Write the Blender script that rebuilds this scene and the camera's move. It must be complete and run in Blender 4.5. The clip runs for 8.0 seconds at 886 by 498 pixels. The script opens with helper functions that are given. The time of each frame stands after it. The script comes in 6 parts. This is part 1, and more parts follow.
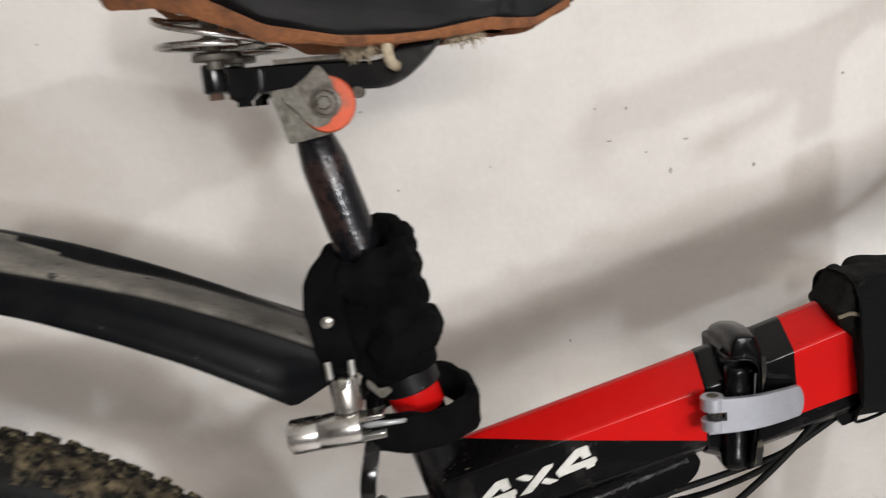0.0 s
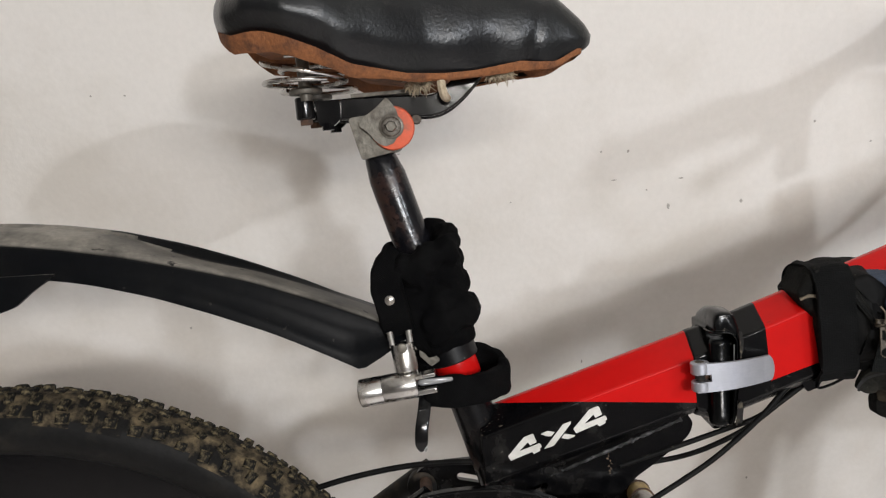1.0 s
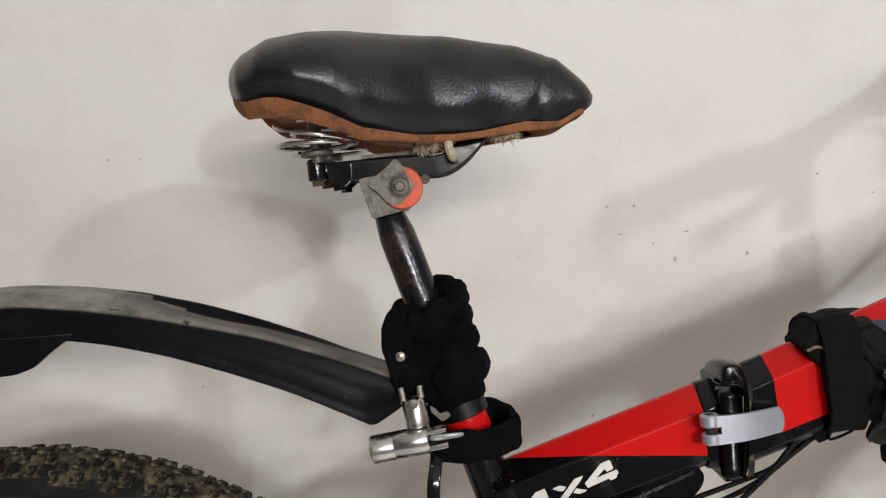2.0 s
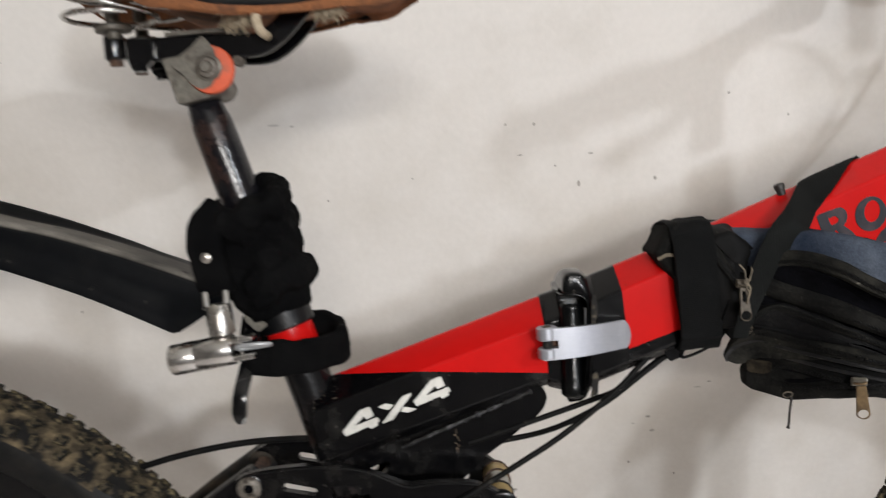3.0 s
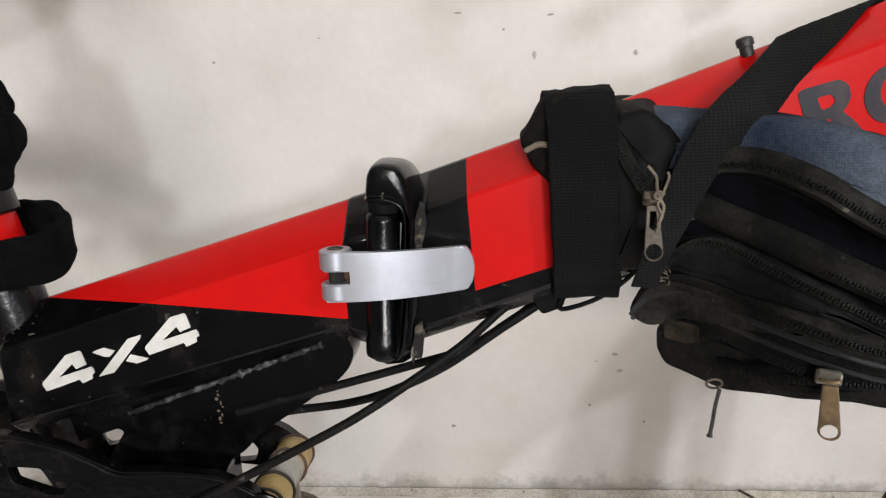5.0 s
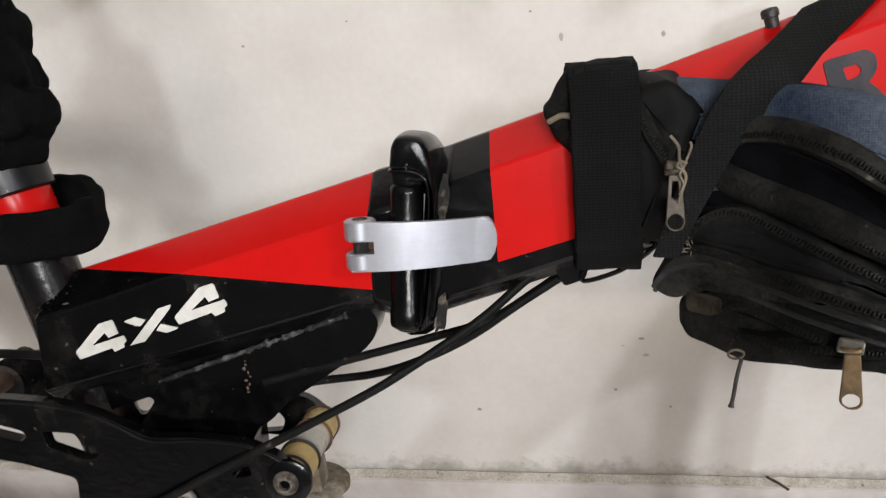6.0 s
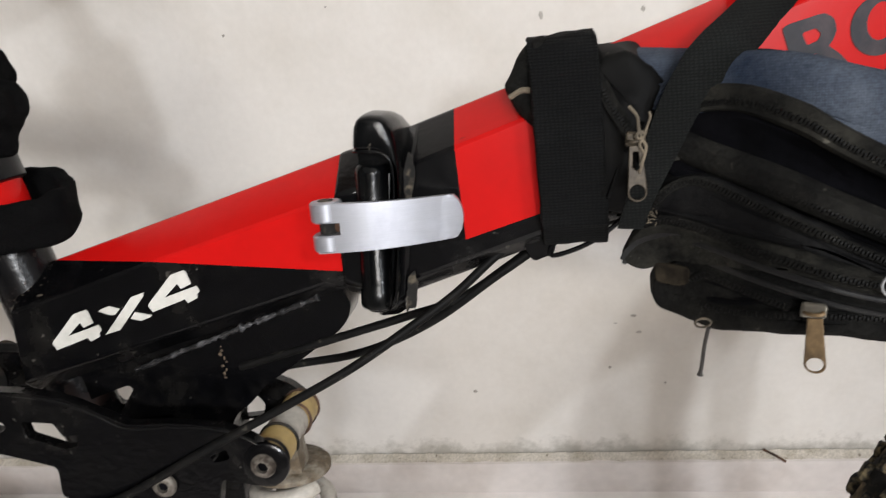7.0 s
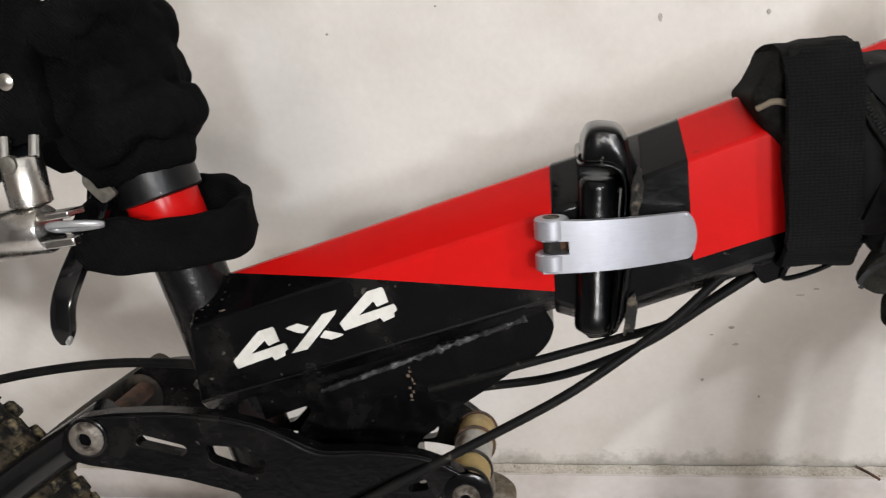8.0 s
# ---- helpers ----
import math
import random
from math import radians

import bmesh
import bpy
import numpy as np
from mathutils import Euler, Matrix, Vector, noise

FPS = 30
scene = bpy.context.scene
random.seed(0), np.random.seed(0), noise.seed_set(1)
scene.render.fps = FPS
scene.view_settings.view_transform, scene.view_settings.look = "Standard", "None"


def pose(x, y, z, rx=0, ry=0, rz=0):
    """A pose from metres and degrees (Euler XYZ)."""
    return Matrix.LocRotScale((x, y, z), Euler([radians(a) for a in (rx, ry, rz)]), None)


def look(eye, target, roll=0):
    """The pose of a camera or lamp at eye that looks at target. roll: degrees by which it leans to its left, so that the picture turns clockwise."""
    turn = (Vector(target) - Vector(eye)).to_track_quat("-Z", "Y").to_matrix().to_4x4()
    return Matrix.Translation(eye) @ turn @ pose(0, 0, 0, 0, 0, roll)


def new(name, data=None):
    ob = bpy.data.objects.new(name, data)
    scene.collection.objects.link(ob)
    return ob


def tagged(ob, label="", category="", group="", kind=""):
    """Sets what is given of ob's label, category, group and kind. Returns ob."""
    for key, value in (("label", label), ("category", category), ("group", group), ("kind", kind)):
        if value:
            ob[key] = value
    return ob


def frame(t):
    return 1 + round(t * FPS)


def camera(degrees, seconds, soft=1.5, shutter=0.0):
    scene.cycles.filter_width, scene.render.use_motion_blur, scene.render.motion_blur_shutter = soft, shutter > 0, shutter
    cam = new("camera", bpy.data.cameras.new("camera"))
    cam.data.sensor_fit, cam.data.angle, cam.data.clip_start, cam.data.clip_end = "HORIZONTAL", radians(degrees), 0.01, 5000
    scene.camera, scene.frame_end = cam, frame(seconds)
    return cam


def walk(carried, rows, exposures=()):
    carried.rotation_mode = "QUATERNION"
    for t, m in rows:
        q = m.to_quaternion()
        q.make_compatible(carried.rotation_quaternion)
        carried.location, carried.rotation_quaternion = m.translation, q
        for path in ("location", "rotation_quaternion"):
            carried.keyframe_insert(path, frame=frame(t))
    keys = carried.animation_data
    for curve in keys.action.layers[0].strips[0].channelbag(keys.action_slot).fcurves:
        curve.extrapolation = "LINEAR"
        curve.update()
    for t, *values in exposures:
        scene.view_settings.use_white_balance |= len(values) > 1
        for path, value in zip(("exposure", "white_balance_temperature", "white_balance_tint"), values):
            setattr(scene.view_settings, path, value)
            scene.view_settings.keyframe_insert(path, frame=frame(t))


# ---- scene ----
# ---------- camera ----------
cam = camera(55.7, 8.0, soft=1.2, shutter=0.3)
PATH = [
    (0, (0.025, 0.107, 0.960), (-0.047, 1.843, -0.031), -6.3),
    (0.2, (-0.0062, 0.0594, 0.9731), (-0.0894, 1.8178, 0.0239), -6.07),
    (0.5, (-0.030, 0.004, 0.983), (-0.104, 1.796, 0.097), -5.6),
    (0.6, (-0.0267, -0.0068, 0.9821), (-0.0844, 1.7939, 0.1136), -5.41),
    (0.7, (-0.0187, -0.0139, 0.9798), (-0.0789, 1.7925, 0.1234), -5.56),
    (0.8, (-0.0093, -0.0182, 0.9772), (-0.0726, 1.7939, 0.1333), -5.74),
    (0.9, (-0.0013, -0.0206, 0.9749), (-0.0689, 1.7922, 0.1327), -5.94),
    (1, (0.002, -0.022, 0.974), (-0.071, 1.792, 0.134), -6.1),
    (1.1, (0.0015, -0.0231, 0.9775), (-0.0658, 1.7956, 0.1482), -6.05),
    (1.2, (0.001, -0.024, 0.981), (-0.070, 1.805, 0.174), -6.1),
    (2.3, (0.006, -0.040, 0.977), (-0.079, 1.826, 0.262), -7.1),
    (2.5, (0.016, -0.045, 0.964), (-0.076, 1.819, 0.243), -7.0),
    (3, (0.107, 0.008, 0.909), (0.044, 1.833, 0.093), -5.8),
    (3.5, (0.141, 0.132, 0.850), (0.091, 1.911, -0.063), -4.0),
    (3.7, (0.1538, 0.1659, 0.8359), (0.0731, 1.9274, -0.1078), -4.25),
    (3.8, (0.1630, 0.1765, 0.8305), (0.0986, 1.9261, -0.1364), -3.93),
    (4, (0.188, 0.185, 0.820), (0.124, 1.927, -0.160), -3.6),
    (4.1, (0.2028, 0.1850, 0.8143), (0.1177, 1.9345, -0.1512), -3.68),
    (4.2, (0.212, 0.185, 0.811), (0.125, 1.924, -0.173), -3.5),
    (5.3, (0.2279, 0.1953, 0.8078), (-0.0119, 1.8965, -0.2161), -5.06),
    (5.5, (0.228, 0.196, 0.807), (-0.022, 1.896, -0.218), -5.2),
    (5.6, (0.2280, 0.1953, 0.8063), (-0.0284, 1.9004, -0.2071), -5.28),
    (5.7, (0.2281, 0.1934, 0.8056), (-0.0352, 1.9012, -0.2014), -5.38),
    (5.8, (0.2284, 0.1908, 0.8047), (-0.0326, 1.9052, -0.1917), -5.33),
    (5.9, (0.2290, 0.1879, 0.8038), (-0.0318, 1.8878, -0.2171), -5.38),
    (6, (0.230, 0.185, 0.803), (-0.040, 1.874, -0.233), -5.6),
    (6.1, (0.2326, 0.1825, 0.8022), (-0.0616, 1.8653, -0.2378), -6.13),
    (6.2, (0.2372, 0.1806, 0.8016), (-0.0771, 1.8552, -0.2458), -6.69),
    (6.3, (0.2422, 0.1792, 0.8010), (-0.0827, 1.8470, -0.2539), -7.14),
    (6.4, (0.2463, 0.1783, 0.8004), (-0.0658, 1.8474, -0.2563), -7.18),
    (6.5, (0.248, 0.178, 0.800), (-0.023, 1.850, -0.264), -6.7),
    (6.6, (0.2480, 0.1783, 0.7996), (0.0072, 1.8614, -0.2536), -6.38),
    (6.7, (0.2478, 0.1792, 0.7994), (0.0121, 1.8678, -0.2461), -6.49),
    (6.8, (0.2474, 0.1805, 0.7992), (-0.0011, 1.8748, -0.2341), -6.87),
    (6.9, (0.2465, 0.1822, 0.7990), (-0.0162, 1.8700, -0.2413), -7.26),
    (7, (0.245, 0.184, 0.799), (-0.036, 1.856, -0.263), -7.7),
    (7.1, (0.2405, 0.1859, 0.7990), (-0.0609, 1.8456, -0.2756), -8.11),
    (7.2, (0.2318, 0.1878, 0.7991), (-0.0773, 1.8576, -0.2574), -8.16),
    (7.4, (0.2079, 0.1914, 0.7996), (-0.0788, 1.8616, -0.2626), -7.55),
    (7.5, (0.196, 0.193, 0.800), (-0.101, 1.865, -0.255), -7.6),
    (8, (0.159, 0.199, 0.803), (-0.147, 1.866, -0.260), -7.3),
]
walk(cam, [(t, look(eye, target, roll)) for t, eye, target, roll in PATH],
     exposures=[(0, 0.24), (1.0, 0.14), (2.5, 0.08), (3.5, 0.22), (4.2, 0.28), (8.0, 0.33)])

# ---------- world and light ----------
world = bpy.data.worlds.new("room_air")
world.use_nodes = True
world.node_tree.nodes["Background"].inputs[0].default_value = (0.9, 0.95, 1.0, 1)
world.node_tree.nodes["Background"].inputs[1].default_value = 0.02
scene.world = world


def area_lamp(name, eye, target, size, watts, colour):
    data = bpy.data.lights.new(name, "AREA")
    data.shape, data.size, data.size_y = "RECTANGLE", size[0], size[1]
    data.energy, data.color = watts, colour
    ob = new(name, data)
    ob.matrix_world = look(eye, target)
    return ob


area_lamp("wall_lamp", (0.72, -1.55, 1.62), (0.0, 0.9, 0.5), (0.10, 0.10), 13.5, (0.885, 0.93, 1.0))
area_lamp("side_lamp", (1.70, -1.36, 2.11), (0.0, 0.9, 0.5), (0.06, 0.06), 18, (0.885, 0.93, 1.0))
# Added fill with no known source, brightening the wall below the bag.
area_lamp("tube_lamp", (0.75, -2.20, 2.15), (0.55, 0.9, 0.5), (1.2, 0.12), 42, (1.0, 0.955, 0.905))



# ---------- materials ----------
def mat(name, col, rough=0.5, metal=0.0, col2=None, scale=30.0, lo=0.45, hi=0.65, bump=0.0, bscale=300.0,
        fine=0.12, coat=0.0, rough2=None, dust=None, aniso=None, spec=0.5, chips=None):
    """Base colour with patches of col2, fine mottling, fine relief; dust: a colour lying on upward faces; chips: a colour, grain size and amount of small scuffs."""
    m = bpy.data.materials.new(name)
    m.use_nodes = True
    nt = m.node_tree
    bsdf = nt.nodes["Principled BSDF"]
    N, L = nt.nodes.new, nt.links.new
    tc = N("ShaderNodeTexCoord")
    big = N("ShaderNodeTexNoise")
    big.inputs["Scale"].default_value, big.inputs["Detail"].default_value = scale, 6.0
    big.inputs["Roughness"].default_value = 0.62
    small = N("ShaderNodeTexNoise")
    small.inputs["Scale"].default_value, small.inputs["Detail"].default_value = bscale, 4.0
    if aniso:
        mp = N("ShaderNodeMapping")
        mp.inputs["Scale"].default_value = aniso
        L(tc.outputs["Object"], mp.inputs["Vector"])
        L(mp.outputs["Vector"], small.inputs["Vector"])
    else:
        L(tc.outputs["Object"], small.inputs["Vector"])
    L(tc.outputs["Object"], big.inputs["Vector"])
    ramp = N("ShaderNodeValToRGB")
    ramp.color_ramp.elements[0].position, ramp.color_ramp.elements[1].position = lo, hi
    L(big.outputs["Fac"], ramp.inputs["Fac"])
    mix = N("ShaderNodeMix")
    mix.data_type = "RGBA"
    mix.inputs["A"].default_value = (*col, 1)
    mix.inputs["B"].default_value = (*(col2 or [c * 0.8 for c in col]), 1)
    L(ramp.outputs["Color"], mix.inputs["Factor"])
    out = mix.outputs["Result"]
    if dust:
        geo = N("ShaderNodeNewGeometry")
        sep = N("ShaderNodeSeparateXYZ")
        L(geo.outputs["Normal"], sep.inputs["Vector"])
        mr = N("ShaderNodeMapRange")
        mr.inputs["From Min"].default_value, mr.inputs["From Max"].default_value = dust[3], dust[4]
        L(sep.outputs["Z"], mr.inputs["Value"])
        mu = N("ShaderNodeMath")
        mu.operation, mu.use_clamp = "MULTIPLY", True
        L(mr.outputs["Result"], mu.inputs[0])
        md = N("ShaderNodeMapRange")
        md.inputs["From Min"].default_value, md.inputs["From Max"].default_value = 0.3, 0.6
        md.inputs["To Max"].default_value = 0.9
        L(big.outputs["Fac"], md.inputs["Value"])
        L(md.outputs["Result"], mu.inputs[1])
        mix2 = N("ShaderNodeMix")
        mix2.data_type = "RGBA"
        mix2.inputs["B"].default_value = (*dust[:3], 1)
        L(mu.outputs["Value"], mix2.inputs["Factor"])
        L(out, mix2.inputs["A"])
        out = mix2.outputs["Result"]
    if chips:
        scuff = N("ShaderNodeTexNoise")
        scuff.inputs["Scale"].default_value, scuff.inputs["Detail"].default_value = chips[3], 3.0
        L(tc.outputs["Object"], scuff.inputs["Vector"])
        where = N("ShaderNodeMath")
        where.operation = "MULTIPLY_ADD"
        where.inputs[1].default_value = 0.35
        L(big.outputs["Fac"], where.inputs[0])
        L(scuff.outputs["Fac"], where.inputs[2])
        cut_off = N("ShaderNodeMapRange")
        cut_off.inputs["From Min"].default_value, cut_off.inputs["From Max"].default_value = chips[4], chips[4] + 0.05
        L(where.outputs["Value"], cut_off.inputs["Value"])
        mix3 = N("ShaderNodeMix")
        mix3.data_type = "RGBA"
        mix3.inputs["B"].default_value = (*chips[:3], 1)
        L(cut_off.outputs["Result"], mix3.inputs["Factor"])
        L(out, mix3.inputs["A"])
        out = mix3.outputs["Result"]
    hsv = N("ShaderNodeHueSaturation")
    mr2 = N("ShaderNodeMapRange")
    mr2.inputs["From Min"].default_value, mr2.inputs["From Max"].default_value = 0.25, 0.75
    mr2.inputs["To Min"].default_value, mr2.inputs["To Max"].default_value = 1 - fine, 1 + fine
    L(small.outputs["Fac"], mr2.inputs["Value"])
    L(mr2.outputs["Result"], hsv.inputs["Value"])
    L(out, hsv.inputs["Color"])
    L(hsv.outputs["Color"], bsdf.inputs["Base Color"])
    mr3 = N("ShaderNodeMapRange")
    mr3.inputs["To Min"].default_value = rough
    mr3.inputs["To Max"].default_value = rough if rough2 is None else rough2
    L(ramp.outputs["Color"], mr3.inputs["Value"])
    L(mr3.outputs["Result"], bsdf.inputs["Roughness"])
    bsdf.inputs["Metallic"].default_value = metal
    bsdf.inputs["Specular IOR Level"].default_value = spec
    bsdf.inputs["Coat Weight"].default_value = coat
    bsdf.inputs["Coat Roughness"].default_value = 0.15
    if bump:
        bp = N("ShaderNodeBump")
        bp.inputs["Strength"].default_value, bp.inputs["Distance"].default_value = min(1.0, bump), 0.001
        L(small.outputs["Fac"], bp.inputs["Height"])
        L(bp.outputs["Normal"], bsdf.inputs["Normal"])
    return m


def weave(name, col, scale, rough=0.9, axis="Z"):
    """Ribbed webbing: fine cross ribs as relief and tone."""
    m = mat(name, col, rough, col2=[c * 1.9 for c in col], scale=25, lo=0.5, hi=0.8, bump=0.0, bscale=500, fine=0.25, spec=0.1)
    nt = m.node_tree
    tc = nt.nodes["Texture Coordinate"]
    w = nt.nodes.new("ShaderNodeTexWave")
    w.bands_direction = axis
    w.inputs["Scale"].default_value, w.inputs["Distortion"].default_value = scale, 3.5
    w.inputs["Detail Scale"].default_value = 6.0
    nt.links.new(tc.outputs["Object"], w.inputs["Vector"])
    bp = nt.nodes.new("ShaderNodeBump")
    bp.inputs["Strength"].default_value, bp.inputs["Distance"].default_value = 0.45, 0.0006
    nt.links.new(w.outputs["Fac"], bp.inputs["Height"])
    nt.links.new(bp.outputs["Normal"], nt.nodes["Principled BSDF"].inputs["Normal"])
    cross = nt.nodes.new("ShaderNodeTexWave")
    cross.bands_direction = "X"
    cross.inputs["Scale"].default_value, cross.inputs["Distortion"].default_value = scale * 0.72, 4.0
    nt.links.new(tc.outputs["Object"], cross.inputs["Vector"])
    both = nt.nodes.new("ShaderNodeMath")
    both.operation = "MULTIPLY"
    nt.links.new(w.outputs["Fac"], both.inputs[0])
    nt.links.new(cross.outputs["Fac"], both.inputs[1])
    tone = nt.nodes.new("ShaderNodeMapRange")
    tone.inputs["To Min"].default_value, tone.inputs["To Max"].default_value = 0.7, 1.8
    nt.links.new(both.outputs["Value"], tone.inputs["Value"])
    nt.links.new(tone.outputs["Result"], nt.nodes["Hue/Saturation/Value"].inputs["Value"])
    return m


def twill(m, scale, depth, amount, cross=False):
    """Fine diagonal cords (or a plain weave) as relief and tone on a cloth."""
    nt = m.node_tree
    N, L = nt.nodes.new, nt.links.new
    tc, bsdf, hsv = nt.nodes["Texture Coordinate"], nt.nodes["Principled BSDF"], nt.nodes["Hue/Saturation/Value"]
    waves = []
    for axis in (("X", "Z") if cross else ("DIAGONAL",)):
        w = N("ShaderNodeTexWave")
        w.bands_direction = axis
        w.inputs["Scale"].default_value, w.inputs["Distortion"].default_value = scale, 1.2
        w.inputs["Detail Scale"].default_value = 4.0
        L(tc.outputs["Object"], w.inputs["Vector"])
        waves.append(w.outputs["Fac"])
    height = waves[0]
    if cross:
        mu = N("ShaderNodeMath")
        mu.operation = "MULTIPLY"
        L(waves[0], mu.inputs[0])
        L(waves[1], mu.inputs[1])
        height = mu.outputs["Value"]
    bp = N("ShaderNodeBump")
    bp.inputs["Strength"].default_value, bp.inputs["Distance"].default_value = depth, 0.0005
    L(height, bp.inputs["Height"])
    if bsdf.inputs["Normal"].links:
        L(bsdf.inputs["Normal"].links[0].from_socket, bp.inputs["Normal"])
    L(bp.outputs["Normal"], bsdf.inputs["Normal"])
    tone = N("ShaderNodeMapRange")
    tone.inputs["To Min"].default_value, tone.inputs["To Max"].default_value = 1 - amount, 1 + amount
    L(height, tone.inputs["Value"])
    both = N("ShaderNodeMath")
    both.operation = "MULTIPLY"
    L(hsv.inputs["Value"].links[0].from_socket, both.inputs[0])
    L(tone.outputs["Result"], both.inputs[1])
    L(both.outputs["Value"], hsv.inputs["Value"])
    return m


def wall_material():
    """Off-white distemper, cloudy patches painted like mottled shadow, and grey dirt splashed up from the skirting."""
    m = mat("wall_distemper", (0.75, 0.72, 0.68), 0.75, col2=(0.675, 0.64, 0.59), scale=4.2, lo=0.43, hi=0.60,
            bump=0.25, bscale=130, fine=0.025)
    nt = m.node_tree
    N, L = nt.nodes.new, nt.links.new
    tc = nt.nodes["Texture Coordinate"]
    hsv = nt.nodes["Hue/Saturation/Value"]
    bsdf = nt.nodes["Principled BSDF"]
    sep = N("ShaderNodeSeparateXYZ")
    L(tc.outputs["Object"], sep.inputs["Vector"])
    low = N("ShaderNodeMapRange")
    low.inputs["From Min"].default_value, low.inputs["From Max"].default_value = 0.047, 0.092
    low.inputs["To Min"].default_value, low.inputs["To Max"].default_value = 0.33, -0.12
    L(sep.outputs["Z"], low.inputs["Value"])
    n = N("ShaderNodeTexNoise")
    n.inputs["Scale"].default_value, n.inputs["Detail"].default_value = 28.0, 8.0
    n.inputs["Roughness"].default_value = 0.7
    L(tc.outputs["Object"], n.inputs["Vector"])
    add = N("ShaderNodeMath")
    L(n.outputs["Fac"], add.inputs[0])
    L(low.outputs["Result"], add.inputs[1])
    r = N("ShaderNodeMapRange")
    r.inputs["From Min"].default_value, r.inputs["From Max"].default_value = 0.57, 0.82
    r.inputs["To Max"].default_value = 0.75
    L(add.outputs["Value"], r.inputs["Value"])
    mix = N("ShaderNodeMix")
    mix.data_type = "RGBA"
    mix.inputs["B"].default_value = (0.33, 0.31, 0.27, 1)
    L(r.outputs["Result"], mix.inputs["Factor"])
    L(hsv.outputs["Color"], mix.inputs["A"])
    L(mix.outputs["Result"], bsdf.inputs["Base Color"])
    return m


WALL = wall_material()
ROOMPAINT = mat("dull_room_paint", (0.30, 0.285, 0.27), 0.9, scale=3, fine=0.04)
CEIL = mat("ceiling_whitewash", (0.78, 0.77, 0.74), 0.9, scale=3, fine=0.03)
STONE = mat("pale_stone", (0.80, 0.75, 0.725), 0.3, col2=(0.70, 0.65, 0.625), scale=9, lo=0.4, hi=0.75, bump=0.1, bscale=60, fine=0.05)
LEDGE_DUST = mat("grey_dust", (0.58, 0.535, 0.47), 0.95, col2=(0.40, 0.36, 0.29), scale=34, lo=0.45, hi=0.66, bump=0.8, bscale=400, fine=0.25, chips=(0.24, 0.21, 0.165, 150, 0.86))
SPECK = mat("dark_speck", (0.47, 0.445, 0.41), 0.9, col2=(0.30, 0.28, 0.25), scale=150)
BLACK = mat("black_enamel", (0.0030, 0.0031, 0.0036), 0.13, col2=(0.006, 0.0058, 0.0055), scale=35, lo=0.5, hi=0.85, bump=0.045, bscale=250, fine=0.3, rough2=0.3, spec=0.36)
BLACKDUST = mat("dusty_black_enamel", (0.0020, 0.0020, 0.0024), 0.2, col2=(0.011, 0.0100, 0.0085), scale=42, lo=0.52, hi=0.85, bump=0.2, bscale=250, fine=0.35, rough2=0.5, spec=0.22, chips=(0.065, 0.060, 0.052, 300, 0.895))
RED = mat("red_enamel", (0.50, 0.0060, 0.0054), 0.26, col2=(0.45, 0.0060, 0.0054), scale=12, bump=0.04, bscale=180, fine=0.03, spec=0.15, chips=(0.30, 0.01, 0.008, 120, 0.92))
STEEL = mat("worn_steel", (0.135, 0.125, 0.105), 0.5, 0.55, col2=(0.075, 0.062, 0.05), scale=60, bump=0.3, bscale=350, fine=0.3, rough2=0.65)
CHROME = mat("chrome", (0.52, 0.515, 0.50), 0.23, 1.0, col2=(0.34, 0.30, 0.24), scale=45, lo=0.5, hi=0.75, bump=0.08, bscale=400, fine=0.1, rough2=0.4)
ALU = mat("brushed_aluminium", (0.47, 0.485, 0.53), 0.38, 0.75, col2=(0.40, 0.41, 0.46), scale=60, bump=0.03, bscale=120, fine=0.06, aniso=(1, 1, 22), rough2=0.5, chips=(0.26, 0.26, 0.28, 130, 0.88))
RUSTPOST = mat("black_post_rusting", (0.0055, 0.0055, 0.007), 0.2, 0.0, col2=(0.045, 0.019, 0.012), scale=26, lo=0.54, hi=0.70, bump=0.3, bscale=220, fine=0.35, rough2=0.5, spec=0.38)
ORANGE = mat("orange_rust_paint", (0.56, 0.085, 0.03), 0.6, col2=(0.20, 0.085, 0.05), scale=70, lo=0.48, hi=0.7, bump=0.4, bscale=300)
RUST = mat("brown_rust", (0.095, 0.048, 0.028), 0.85, col2=(0.035, 0.024, 0.018), scale=70, bump=0.5, bscale=400, fine=0.3)
PLATERUST = mat("rust_stained_white", (0.105, 0.078, 0.048), 0.75, col2=(0.22, 0.195, 0.155), scale=110, lo=0.45, hi=0.62, bump=0.5, bscale=400, fine=0.3)
BOLTSTEEL = mat("dirty_bolt_steel", (0.145, 0.13, 0.11), 0.5, 0.4, col2=(0.035, 0.025, 0.018), scale=190, lo=0.45, hi=0.62, bump=0.4, bscale=400, fine=0.3, rough2=0.8)
MUDDYBLACK = mat("black_enamel_under_mud", (0.006, 0.0056, 0.005), 0.5, col2=(0.055, 0.040, 0.026), scale=55, lo=0.46, hi=0.7, bump=0.4, bscale=300, fine=0.35, rough2=0.85, spec=0.25)
COLLAR = mat("worn_black_anodising", (0.0035, 0.0036, 0.0042), 0.36, col2=(0.010, 0.0098, 0.0095), scale=60, lo=0.5, hi=0.8, bump=0.1, bscale=300, fine=0.3, rough2=0.5, spec=0.3, chips=(0.16, 0.15, 0.14, 330, 0.90))
CHIPWHITE = mat("bare_chipped_metal", (0.42, 0.42, 0.41), 0.45, 0.3, col2=(0.2, 0.2, 0.19), scale=200)
CRUMB = mat("dried_mud_crumb", (0.075, 0.06, 0.042), 0.95, col2=(0.03, 0.024, 0.018), scale=400, bump=0.4, bscale=800)
